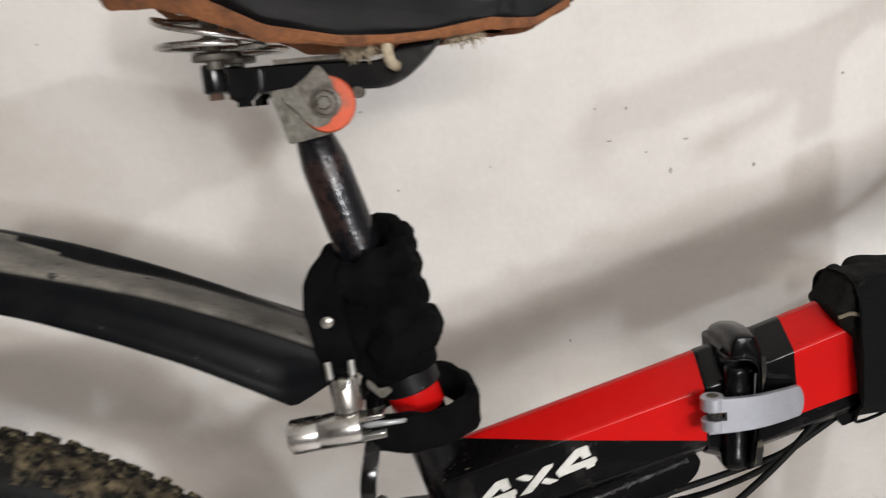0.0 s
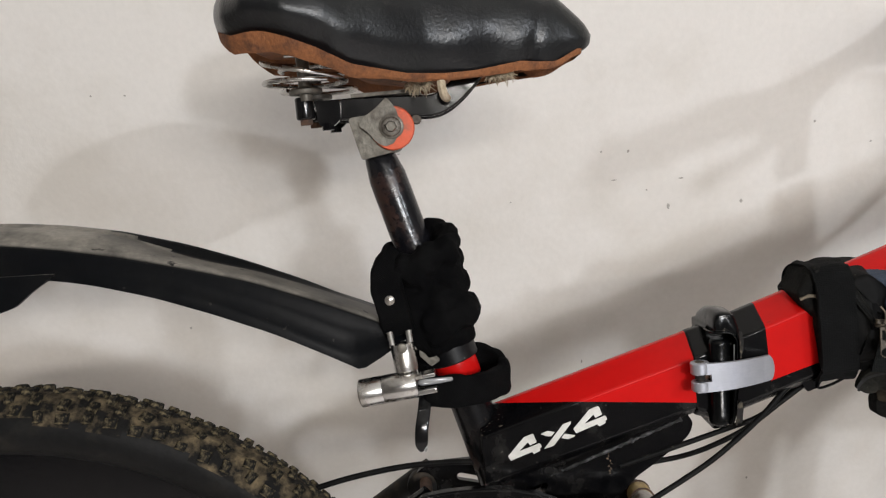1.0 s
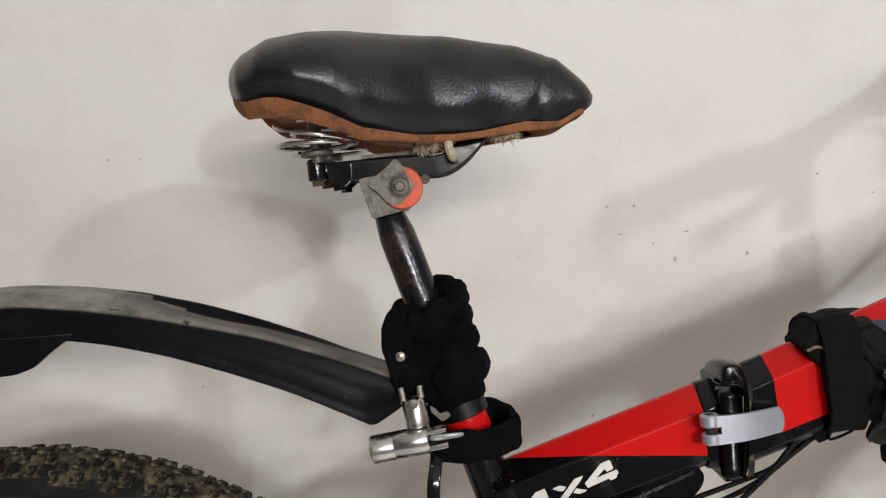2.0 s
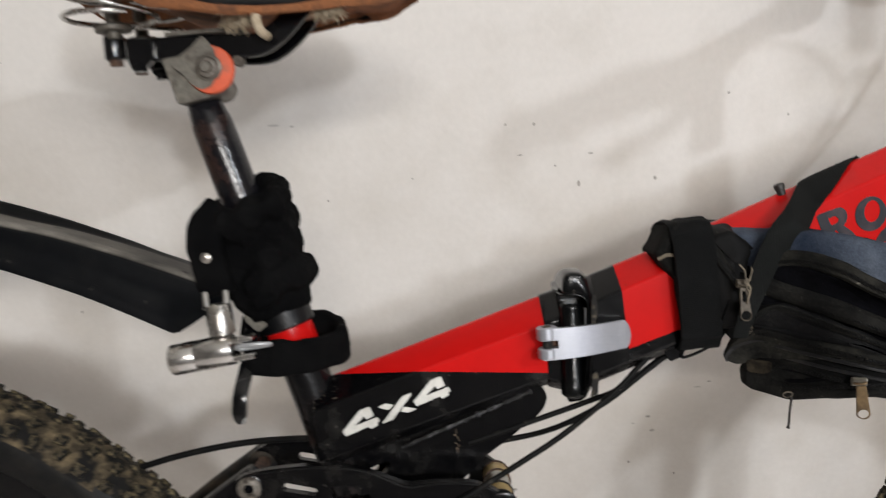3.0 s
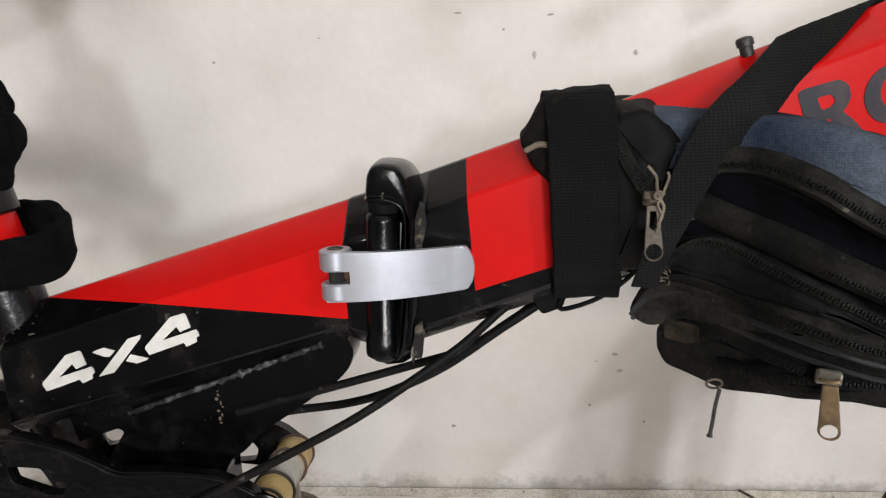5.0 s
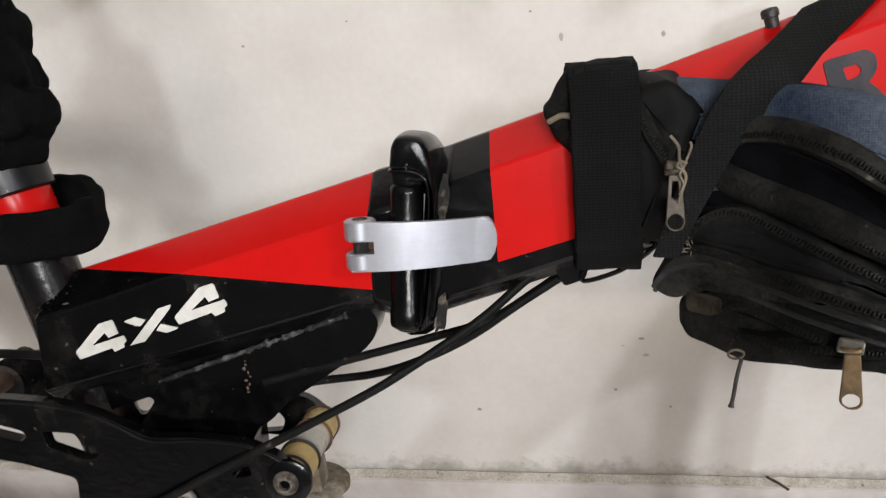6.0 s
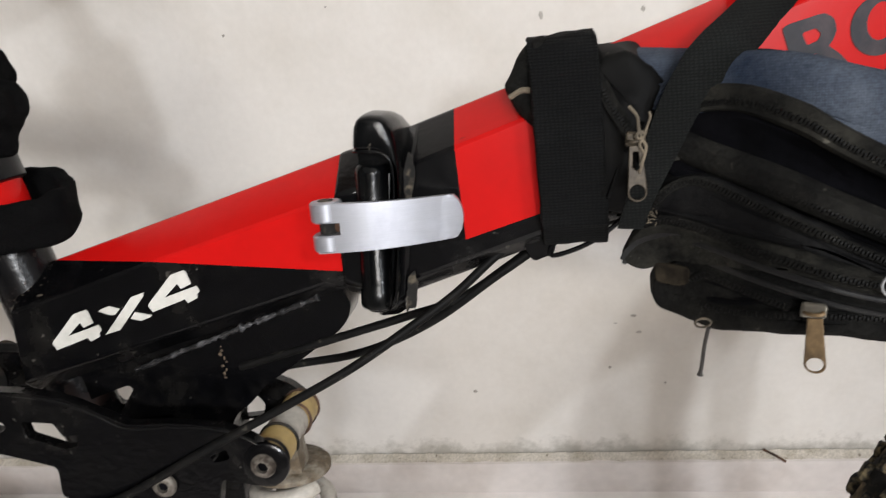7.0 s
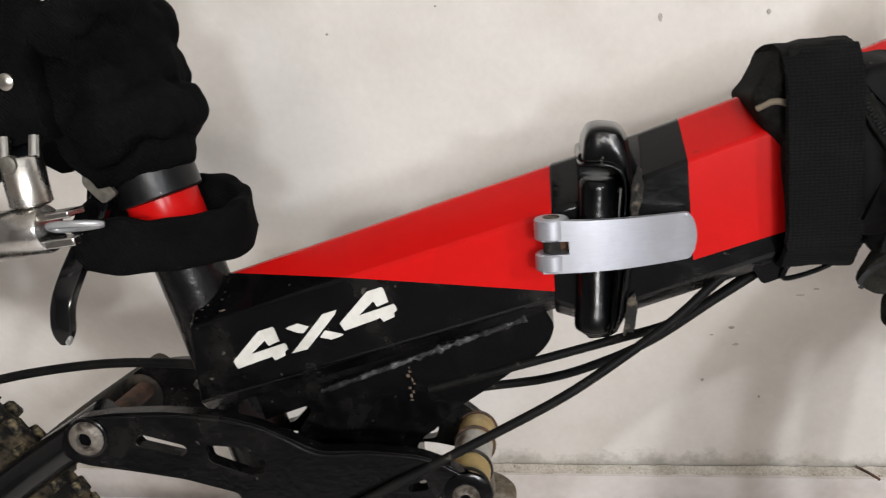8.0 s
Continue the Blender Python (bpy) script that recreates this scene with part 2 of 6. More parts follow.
BOLTDARK = mat("dark_bolt_head", (0.035, 0.031, 0.028), 0.5, 0.3, col2=(0.012, 0.011, 0.010), scale=150, bump=0.4, bscale=500, fine=0.3)
TUBERUST = mat("black_tube_spotted", (0.0035, 0.0035, 0.004), 0.24, col2=(0.030, 0.014, 0.009), scale=30, lo=0.54, hi=0.72, bump=0.25, bscale=220, fine=0.35, rough2=0.5, spec=0.3, chips=(0.08, 0.055, 0.042, 260, 0.885))
PLASTICBARE = mat("black_plastic_undusted", (0.0022, 0.0026, 0.0034), 0.36, col2=(0.0065, 0.0065, 0.0064), scale=26, lo=0.5, hi=0.8, bump=0.12, bscale=250, fine=0.3, rough2=0.5, spec=0.09, chips=(0.03, 0.028, 0.025, 160, 0.885))
HINGEBLACK = mat("black_cast_enamel", (0.0018, 0.0021, 0.0024), 0.20, col2=(0.008, 0.0082, 0.0072), scale=45, lo=0.55, hi=0.85, bump=0.15, bscale=250, fine=0.3, rough2=0.42, spec=0.2, chips=(0.09, 0.08, 0.065, 320, 0.89))
RUSTCHIP = mat("flaking_paint", (0.12, 0.085, 0.055), 0.9, col2=(0.03, 0.022, 0.016), scale=300, lo=0.45, hi=0.6, bump=0.5, bscale=500)
SKIRT = mat("blotchy_skirting_stone", (0.66, 0.615, 0.59), 0.4, col2=(0.52, 0.46, 0.42), scale=7, lo=0.5, hi=0.78, bump=0.15, bscale=80, fine=0.06)
LEATHER = mat("black_leatherette", (0.0040, 0.0046, 0.0056), 0.30, col2=(0.0085, 0.0100, 0.0098), scale=22, lo=0.45, hi=0.75, bump=0.32, bscale=420, fine=0.2, rough2=0.46, spec=0.42)
SUEDE = mat("brown_backing", (0.21, 0.078, 0.026), 0.85, col2=(0.10, 0.038, 0.016), scale=60, bump=0.6, bscale=500, fine=0.25)
PLASTIC = mat("black_plastic_dusty", (0.0026, 0.0030, 0.0038), 0.4, col2=(0.0052, 0.0053, 0.0056), scale=18, lo=0.4, hi=0.75, bump=0.08, bscale=250, fine=0.2, rough2=0.42, spec=0.12, dust=(0.27, 0.25, 0.215, 0.80, 0.95), chips=(0.012, 0.011, 0.010, 90, 0.85))
RUBBER = mat("muddy_rubber", (0.0060, 0.0057, 0.0052), 0.8, col2=(0.15, 0.115, 0.068), scale=55, lo=0.46, hi=0.68, bump=0.9, bscale=200, fine=0.45, rough2=0.95, spec=0.2)
SIDEWALL = mat("scuffed_sidewall", (0.0050, 0.0050, 0.0050), 0.55, col2=(0.022, 0.019, 0.015), scale=30, lo=0.5, hi=0.8, bump=0.3, bscale=260, fine=0.3, rough2=0.8, spec=0.2)
KNOBRUBBER = mat("muddy_tread", (0.0055, 0.0052, 0.0047), 0.75, col2=(0.17, 0.135, 0.075), scale=150, lo=0.46, hi=0.68, bump=0.8, bscale=300, fine=0.45, rough2=0.95, spec=0.2)
CLOTH = twill(mat("black_cloth", (0.0020, 0.0020, 0.0023), 0.9, col2=(0.0060, 0.0060, 0.0060), scale=34, lo=0.42, hi=0.8, bump=0.7, bscale=900, fine=0.35, spec=0.06), 360, 0.4, 0.35)
BAGCLOTH = mat("black_bag_cloth", (0.0050, 0.0050, 0.0048), 0.85, col2=(0.027, 0.026, 0.0225), scale=28, lo=0.42, hi=0.85, bump=0.6, bscale=600, fine=0.35, spec=0.08, chips=(0.045, 0.043, 0.036, 300, 0.895))
DUSTYCLOTH = mat("dusty_black_cloth", (0.0060, 0.0060, 0.0055), 0.9, col2=(0.038, 0.036, 0.030), scale=45, lo=0.38, hi=0.8, bump=0.5, bscale=600, fine=0.3, spec=0.08, chips=(0.07, 0.066, 0.055, 260, 0.885))
SIDECLOTH = mat("creased_black_nylon", (0.0026, 0.0026, 0.0027), 0.6, col2=(0.010, 0.0097, 0.0090), scale=32, lo=0.45, hi=0.8, bump=0.5, bscale=90, fine=0.25, spec=0.08, rough2=0.65, chips=(0.045, 0.042, 0.035, 300, 0.90))
# Near-black that carries the shade inside openings in its colour.
INSIDE = mat("shaded_inside_black", (0.002, 0.002, 0.0025), 0.95, col2=(0.004, 0.004, 0.0055), scale=30, bump=0.4, bscale=500, spec=0.05)
PIPING = mat("grey_vinyl_piping", (0.008, 0.008, 0.0085), 0.5, col2=(0.02, 0.019, 0.018), scale=40, bump=0.2, bscale=300, spec=0.25)
LINING = mat("thin_black_nylon", (0.0030, 0.0030, 0.0034), 0.7, col2=(0.0100, 0.0100, 0.0100), scale=26, bump=0.5, bscale=400, fine=0.3, spec=0.10)
BLUE = twill(mat("faded_navy_cloth", (0.013, 0.020, 0.037), 0.95, col2=(0.085, 0.100, 0.125), scale=20, lo=0.36, hi=0.72, bump=0.5, bscale=800, fine=0.25, spec=0.06), 330, 0.3, 0.12, cross=True)
WEB = weave("black_webbing", (0.0045, 0.0047, 0.0048), 260, axis="Z")
WEB2 = weave("dusty_webbing", (0.0072, 0.0078, 0.0075), 270, axis="Z")
TEETH = mat("zip_teeth", (0.0045, 0.0045, 0.0045), 0.55, 0.0, col2=(0.009, 0.009, 0.0085), scale=90, spec=0.1)
BRASS = mat("tarnished_brass", (0.036, 0.027, 0.018), 0.55, 0.25, col2=(0.090, 0.072, 0.048), scale=120, lo=0.4, hi=0.7, bump=0.3, bscale=400, fine=0.3)
NICKEL = mat("dull_nickel", (0.25, 0.235, 0.20), 0.4, 0.7, col2=(0.15, 0.135, 0.11), scale=80, bump=0.2, bscale=400)
OLDBRASS = mat("brown_brass", (0.20, 0.135, 0.07), 0.5, 0.35, col2=(0.10, 0.07, 0.04), scale=140, lo=0.45, hi=0.72, bump=0.3, bscale=400, fine=0.3)
GREYTAB = mat("silver_tab", (0.42, 0.43, 0.44), 0.4, 0.6)
WHITE = mat("white_decal", (0.60, 0.59, 0.55), 0.45, col2=(0.48, 0.47, 0.43), scale=60, fine=0.08, chips=(0.2, 0.19, 0.17, 300, 0.90))
DARKDECAL = mat("charcoal_decal", (0.016, 0.0155, 0.021), 0.45, col2=(0.045, 0.032, 0.037), scale=60, spec=0.2)
SPRINGWHITE = mat("chipped_white_enamel", (0.42, 0.395, 0.35), 0.5, col2=(0.10, 0.065, 0.042), scale=75, lo=0.52, hi=0.66, bump=0.4, bscale=300, fine=0.2)
BUSH = mat("yellowed_nylon", (0.42, 0.30, 0.115), 0.5, col2=(0.17, 0.11, 0.05), scale=60, lo=0.5, hi=0.72, bump=0.3, bscale=300)
DIRT = mat("tan_dirt", (0.008, 0.007, 0.006), 0.9, col2=(0.12, 0.10, 0.07), scale=130, lo=0.52, hi=0.66, bump=0.7, bscale=500, fine=0.3)
CABLE = mat("black_cable_sheath", (0.004, 0.004, 0.004), 0.55, col2=(0.0075, 0.007, 0.0065), scale=60, fine=0.3, spec=0.10, chips=(0.04, 0.037, 0.03, 240, 0.87))
FLUFF = mat("raw_foam", (0.42, 0.35, 0.25), 0.95, col2=(0.24, 0.19, 0.12), scale=80, bump=0.8, bscale=500)
TWINE = mat("frayed_twine", (0.17, 0.14, 0.10), 0.95, col2=(0.09, 0.075, 0.055), scale=90)

# ---------- the bicycle's own frame: x ahead, y away to the wall, z up, leaning on the wall ----------
BIKE = Matrix((( 0.99962, -0.02602, -0.00898, 0.0),
               ( 0.02753,  0.94499,  0.32595, 0.28645),
               ( 0.0,     -0.32607,  0.94534, 0.0),
               ( 0.0, 0.0, 0.0, 1.0)))
BASE = {}


def V(u, off, w):
    """A point of the bicycle: u ahead, off towards the room, w up."""
    return Vector((u, -off, w))


def thing(name, base, label, category):
    ob = new(name)
    ob.empty_display_size = 0.03
    ob.matrix_world = BIKE @ Matrix.Translation(base)
    BASE[name] = Vector(base)
    return tagged(ob, label, category)


def mesh_of(bm, name, mats, shift=None, smooth=40):
    if shift is not None:
        bmesh.ops.translate(bm, verts=bm.verts, vec=shift)
    bmesh.ops.recalc_face_normals(bm, faces=bm.faces)
    me = bpy.data.meshes.new(name)
    bm.to_mesh(me)
    bm.free()
    for m in (mats if isinstance(mats, (list, tuple)) else [mats]):
        me.materials.append(m)
    if smooth:
        me.shade_smooth()
        me.set_sharp_from_angle(angle=radians(smooth))
    return me


def root_of(ob):
    while ob.parent:
        ob = ob.parent
    return ob


def part(name, bm, mats, parent, label="", bevel=0.0, smooth=40, subdiv=0):
    """Links bm, given in the bicycle's frame, as one mesh under a thing or a part."""
    root = root_of(parent)
    me = mesh_of(bm, name, mats, -BASE[root.name] if root.name in BASE else None, smooth)
    ob = new(name, me)
    ob.parent = parent
    if bevel:
        b = ob.modifiers.new("bevel", "BEVEL")
        b.width, b.segments, b.limit_method, b.angle_limit = bevel, 2, "ANGLE", radians(35)
    if subdiv:
        s = ob.modifiers.new("subdiv", "SUBSURF")
        s.levels = s.render_levels = subdiv
    if label:
        tagged(ob, label)
    return ob


def lerp_curve(pts, x):
    """Smooth interpolation of a table of (x, y)."""
    if x <= pts[0][0]:
        return pts[0][1]
    for (x0, y0), (x1, y1) in zip(pts, pts[1:]):
        if x <= x1:
            return y0 + (y1 - y0) * (x - x0) / (x1 - x0)
    return pts[-1][1]


def smooth_path(pts, n=8, closed=False):
    """Catmull-Rom through the points."""
    P = [Vector(p) for p in pts]
    if closed:
        P = [P[-1]] + P + [P[0], P[1]]
    else:
        P = [P[0] * 2 - P[1]] + P + [P[-1] * 2 - P[-2]]
    out = []
    for i in range(1, len(P) - 2):
        a, b, c, d = P[i - 1:i + 3]
        for k in range(n):
            t = k / n
            out.append(0.5 * ((2 * b) + (c - a) * t + (2 * a - 5 * b + 4 * c - d) * t * t + (3 * b - a - 3 * c + d) * t ** 3))
    if not closed:
        out.append(P[-2].copy())
    return out


def sweep(path, section, ref=None, closed=False, cap=True, bm=None):
    """Sweeps a closed section of (a, b) along path; a lies along ref made square to the path, b across. section may be a function of i."""
    bm = bm or bmesh.new()
    n = len(path)
    rings = []
    up = Vector(ref) if ref is not None else None
    last = None
    for i, p in enumerate(path):
        if closed:
            t = path[(i + 1) % n] - path[i - 1]
        else:
            t = path[min(i + 1, n - 1)] - path[max(i - 1, 0)]
        t.normalize()
        r = up if up is not None else (last if last is not None else (Vector((0, 0, 1)) if abs(t.z) < 0.9 else Vector((1, 0, 0))))
        a = r - t * r.dot(t)
        a.normalize()
        last = a
        b = t.cross(a)
        sec = section(i) if callable(section) else section
        rings.append([bm.verts.new(p + a * x + b * y) for x, y in sec])
    m = len(rings[0])
    for i in range(n if closed else n - 1):
        A, B = rings[i], rings[(i + 1) % n]
        for k in range(m):
            bm.faces.new((A[k], A[(k + 1) % m], B[(k + 1) % m], B[k]))
    if cap and not closed:
        bm.faces.new(rings[0])
        bm.faces.new(rings[-1])
    return bm


def ring(r, n=12, r2=None):
    r2 = r if r2 is None else r2
    return [(r * math.cos(2 * math.pi * k / n), r2 * math.sin(2 * math.pi * k / n)) for k in range(n)]


def box_section(a, b):
    return [(-a / 2, -b / 2), (a / 2, -b / 2), (a / 2, b / 2), (-a / 2, b / 2)]


def tube(path, r, n=12, closed=False, cap=True, bm=None, ref=None):
    f = (lambda i: ring(r[i], n)) if isinstance(r, (list, tuple)) else ring(r, n)
    return sweep([Vector(p) for p in path], f, ref, closed, cap, bm)


def lathe(centre, axis, profile, n=32):
    """A body of revolution: profile of (radius, distance along axis) from centre."""
    ax = Vector(axis).normalized()
    a = ax.orthogonal().normalized()
    b = ax.cross(a)
    bm = bmesh.new()
    rows = []
    for r, h in profile:
        if r < 1e-6:
            rows.append([bm.verts.new(Vector(centre) + ax * h)])
        else:
            rows.append([bm.verts.new(Vector(centre) + ax * h + (a * math.cos(2 * math.pi * k / n) + b * math.sin(2 * math.pi * k / n)) * r) for k in range(n)])
    for A, B in zip(rows, rows[1:]):
        for k in range(n):
            q = (k + 1) % n
            if len(A) == 1 and len(B) == 1:
                continue
            if len(A) == 1:
                bm.faces.new((A[0], B[k], B[q]))
            elif len(B) == 1:
                bm.faces.new((A[k], A[q], B[0]))
            else:
                bm.faces.new((A[k], A[q], B[q], B[k]))
    for R in (rows[0], rows[-1]):
        if len(R) > 1:
            bm.faces.new(R)
    return bm


def plate(outline, off0, off1, holes=()):
    """A flat plate of an outline in (u, w) between two distances, with holes through it."""
    bm = bmesh.new()
    edges = []
    for loop in (outline, *holes):
        vs = [bm.verts.new(V(u, off0, w)) for u, w in loop]
        edges += [bm.edges.new((vs[i], vs[(i + 1) % len(vs)])) for i in range(len(vs))]
    bmesh.ops.triangle_fill(bm, use_beauty=True, use_dissolve=False, edges=edges)
    faces = bm.faces[:]
    got = bmesh.ops.extrude_face_region(bm, geom=faces)
    verts = [e for e in got["geom"] if isinstance(e, bmesh.types.BMVert)]
    bmesh.ops.translate(bm, verts=verts, vec=Vector((0, off0 - off1, 0)))
    return bm


def rounded(pts, r=0.003, n=4):
    """An outline with its corners rounded."""
    out = []
    m = len(pts)
    for i in range(m):
        p, a, b = Vector(pts[i]), Vector(pts[i - 1]), Vector(pts[(i + 1) % m])
        da, db = (a - p), (b - p)
        k = min(r, da.length * 0.45, db.length * 0.45)
        s, e = p + da.normalized() * k, p + db.normalized() * k
        for j in range(n + 1):
            t = j / n
            out.append(tuple((1 - t) ** 2 * s + 2 * t * (1 - t) * p + t * t * e))
    return out


def loft(sections, cap=True, bm=None):
    bm = bm or bmesh.new()
    rows = [[bm.verts.new(p) for p in s] for s in sections]
    m = len(rows[0])
    for A, B in zip(rows, rows[1:]):
        for k in range(m):
            bm.faces.new((A[k], A[(k + 1) % m], B[(k + 1) % m], B[k]))
    if cap:
        bm.faces.new(rows[0])
        bm.faces.new(rows[-1])
    return bm


def jitter(bm, size, scale, seed=0.0):
    """Uneven hand-made surface: pushes every vertex along its normal by noise."""
    bm.normal_update()
    for v in bm.verts:
        v.co += v.normal * noise.noise(v.co * scale + Vector((seed, seed * 1.7, 0))) * size


def pillow(outline, off0, off1, round_by=0.006, n=5, bulge=0.0, crumple=0.0015, seed=1.0, corner=0.012):
    """A stuffed fabric form: an outline in (u, w) with rounded front edges, bulging towards the room."""
    out = [Vector(p) for p in rounded(outline, corner, 5)]
    m = len(out)
    c = sum(out, Vector((0, 0))) / m
    nrm = []
    area = sum(out[i].x * out[(i + 1) % m].y - out[(i + 1) % m].x * out[i].y for i in range(m))
    sgn = 1 if area > 0 else -1
    for i in range(m):
        t = out[(i + 1) % m] - out[i - 1]
        nrm.append(Vector((-t.y, t.x)).normalized() * sgn)
    bm = bmesh.new()
    rows = [[bm.verts.new(V(p.x, off0, p.y)) for p in out]]
    for k in range(n + 1):
        a = math.pi / 2 * k / n
        ins, o = round_by * (1 - math.cos(a)), off1 - round_by + round_by * math.sin(a)
        rows.append([bm.verts.new(V(p.x + q.x * ins, o, p.y + q.y * ins)) for p, q in zip(out, nrm)])
    front = [v.co.copy() for v in rows[-1]]
    for s in (0.75, 0.5, 0.25):
        rows.append([bm.verts.new(V(c.x, off1, c.y).lerp(p, s) + Vector((0, -bulge * (1 - s * s), 0))) for p in front])
    for A, B in zip(rows, rows[1:]):
        for k in range(m):
            bm.faces.new((A[k], A[(k + 1) % m], B[(k + 1) % m], B[k]))
    bm.faces.new(rows[0])
    bm.faces.new(rows[-1])
    if crumple:
        jitter(bm, crumple, 70, seed)
    return bm


# ---------- the room ----------
def slab(name, x0, x1, y0, y1, z0, z1, material, label, category):
    bm = bmesh.new()
    bmesh.ops.create_cube(bm, size=1, matrix=Matrix.Translation(((x0 + x1) / 2, (y0 + y1) / 2, (z0 + z1) / 2)) @ Matrix.Diagonal((x1 - x0, y1 - y0, z1 - z0, 1)))
    ob = new(name, mesh_of(bm, name, material, smooth=0))
    return tagged(ob, label, category, kind="structure")


slab("floor", -2.3, 2.5, -2.3, 1.1, -0.1, 0.0, STONE, "pale pinkish-grey polished stone floor", "floor")
slab("wall_north", -2.3, 2.5, 0.9, 1.1, 0.0, 2.7, WALL, "off-white distempered wall with dirt above the skirting", "wall")
# The next three walls and the ceiling are unseen, added for enclosure and bounce.
slab("wall_south", -2.3, 2.5, -2.5, -2.3, 0.0, 2.7, ROOMPAINT, "plain dull painted wall", "wall")
slab("wall_west", -2.5, -2.3, -2.5, 1.1, 0.0, 2.7, ROOMPAINT, "plain dull painted wall", "wall")
slab("wall_east", 2.5, 2.7, -2.5, 1.1, 0.0, 2.7, ROOMPAINT, "plain dull painted wall", "wall")
slab("ceiling", -2.5, 2.7, -2.5, 1.1, 2.7, 2.8, CEIL, "whitewashed ceiling", "ceiling")
slab("baseboard", -2.3, 2.5, 0.884, 0.899, 0.0, 0.049, SKIRT, "low pale stone skirting along the wall", "skirting")

def specks():
    """Flakes and pits on the paint."""
    bm = bmesh.new()
    rnd = random.Random(4)
    spots = [(0.236, 0.577, 5, 9), (0.189, 0.650, 4, 4), (0.322, 0.575, 4, 5), (-0.363, 0.469, 4, 4), (-0.408, 0.773, 3, 3),
             (-0.370, 0.770, 3, 3), (-0.048, 0.582, 3, 3), (0.316, 0.251, 8, 4), (0.322, 0.229, 7, 4), (0.297, 0.242, 5, 2),
             (0.291, 0.181, 4, 4), (0.140, 0.150, 6, 5), (0.351, 0.157, 3, 4), (-0.095, 0.675, 12, 2), (-0.075, 0.672, 6, 2),
             (0.250, 0.611, 6, 2), (0.158, 0.652, 3, 3), (0.172, 0.616, 7, 1.5), (0.378, 0.290, 10, 2), (0.392, 0.297, 7, 2),
             (0.128, 0.370, 2.5, 5), (0.466, 0.635, 3, 3), (0.40, 0.665, 4, 3), (0.21, 0.60, 3, 2), (0.05, 0.60, 2.5, 2)]
    for x, z, w, h in spots:
        k = rnd.randint(6, 8)
        c = Vector((x, 0.8996, z))
        vs = [bm.verts.new(c + Vector((w * 0.0005 * math.cos(6.283 * i / k) * rnd.uniform(0.6, 1.2), 0, h * 0.0005 * math.sin(6.283 * i / k) * rnd.uniform(0.6, 1.2)))) for i in range(k)]
        tip = bm.verts.new(c + Vector((0, -0.0006, 0)))
        for i in range(k):
            bm.faces.new((vs[i], vs[(i + 1) % k], tip))
    ob = new("wall_specks", mesh_of(bm, "wall_specks", SPECK))
    tagged(ob, "small dark chips and specks scattered on the wall", "specks", kind="stuff")


def ledge_dust():
    """Grit lying along the top of the skirting, uneven, with a twig of straw."""
    bm = bmesh.new()
    n, rows = 420, []
    for i in range(n + 1):
        x = -1.0 + 2.4 * i / n
        h = 0.0010 + 0.0016 * abs(noise.noise(Vector((x * 45, 0, 0)))) + 0.003 * max(0, noise.noise(Vector((x * 9, 3, 0)))) ** 2
        d = 0.8872 + 0.0020 * noise.noise(Vector((x * 38, 9, 0))) + 0.0014 * noise.noise(Vector((x * 160, 2, 0)))
        rows.append([Vector((x, d, 0.0492)), Vector((x, 0.5 * d + 0.448, 0.0495 + h * 0.6)), Vector((x, 0.8985, 0.0495 + h * 2.0)), Vector((x, 0.8985, 0.0492))])
    loft(rows, bm=bm)
    tagged(new("skirting_dust", mesh_of(bm, "skirting_dust", LEDGE_DUST)), "grey-brown dust heaped along the top of the skirting", "dust", kind="stuff")
    bm = tube([(0.463, 0.8975, 0.0540), (0.474, 0.891, 0.0520), (0.485, 0.8835, 0.0485)], 0.0016, 6)
    tagged(new("straw", mesh_of(bm, "straw", RUST)), "short dark twig lying over the skirting edge", "twig")


specks()
ledge_dust()

# ---------- the bicycle ----------
bike = thing("bicycle", (0, 0, 0), "black and red full-suspension folding bicycle leaning on the wall", "bicycle")


def beam(rows, half=0.022, top=0.003, bot=0.014):
    """Chamfered box tube; rows of (u, bottom, side top, ridge)."""
    return loft([[V(u, half, zb + 0.007), V(u, half, zc), V(u, top, zt), V(u, -top, zt), V(u, -half, zc), V(u, -half, zb + 0.007), V(u, -bot, zb), V(u, bot, zb)]
                 for u, zb, zc, zt in rows])


def cut(bm, point, normal):
    bmesh.ops.bisect_plane(bm, geom=bm.verts[:] + bm.edges[:] + bm.faces[:], plane_co=point, plane_no=normal)


def rear_frame():
    bm = beam([(0.0, 0.580, 0.6215, 0.636), (0.157, 0.622, 0.6645, 0.680), (0.168, 0.625, 0.667, 0.683)])
    a, b, c = V(0.019, 0, 0.639), V(0.072, 0.022, 0.6412), V(0.156, 0.022, 0.632)
    nrm = (c - b).cross(a - b)
    nrm = nrm if nrm.z > 0 else -nrm
    cut(bm, b, nrm)
    cut(bm, V(0.1565, 0, 0), Vector((1, 0, 0)))
    for f in bm.faces:
        m = f.calc_center_median()
        f.material_index = int((m - b).dot(nrm) > 0 and m.x < 0.1565)
    return part("rear_frame_tube", bm, [BLACKDUST, RED], bike, "black box tube with a red painted wedge", bevel=0.0012)


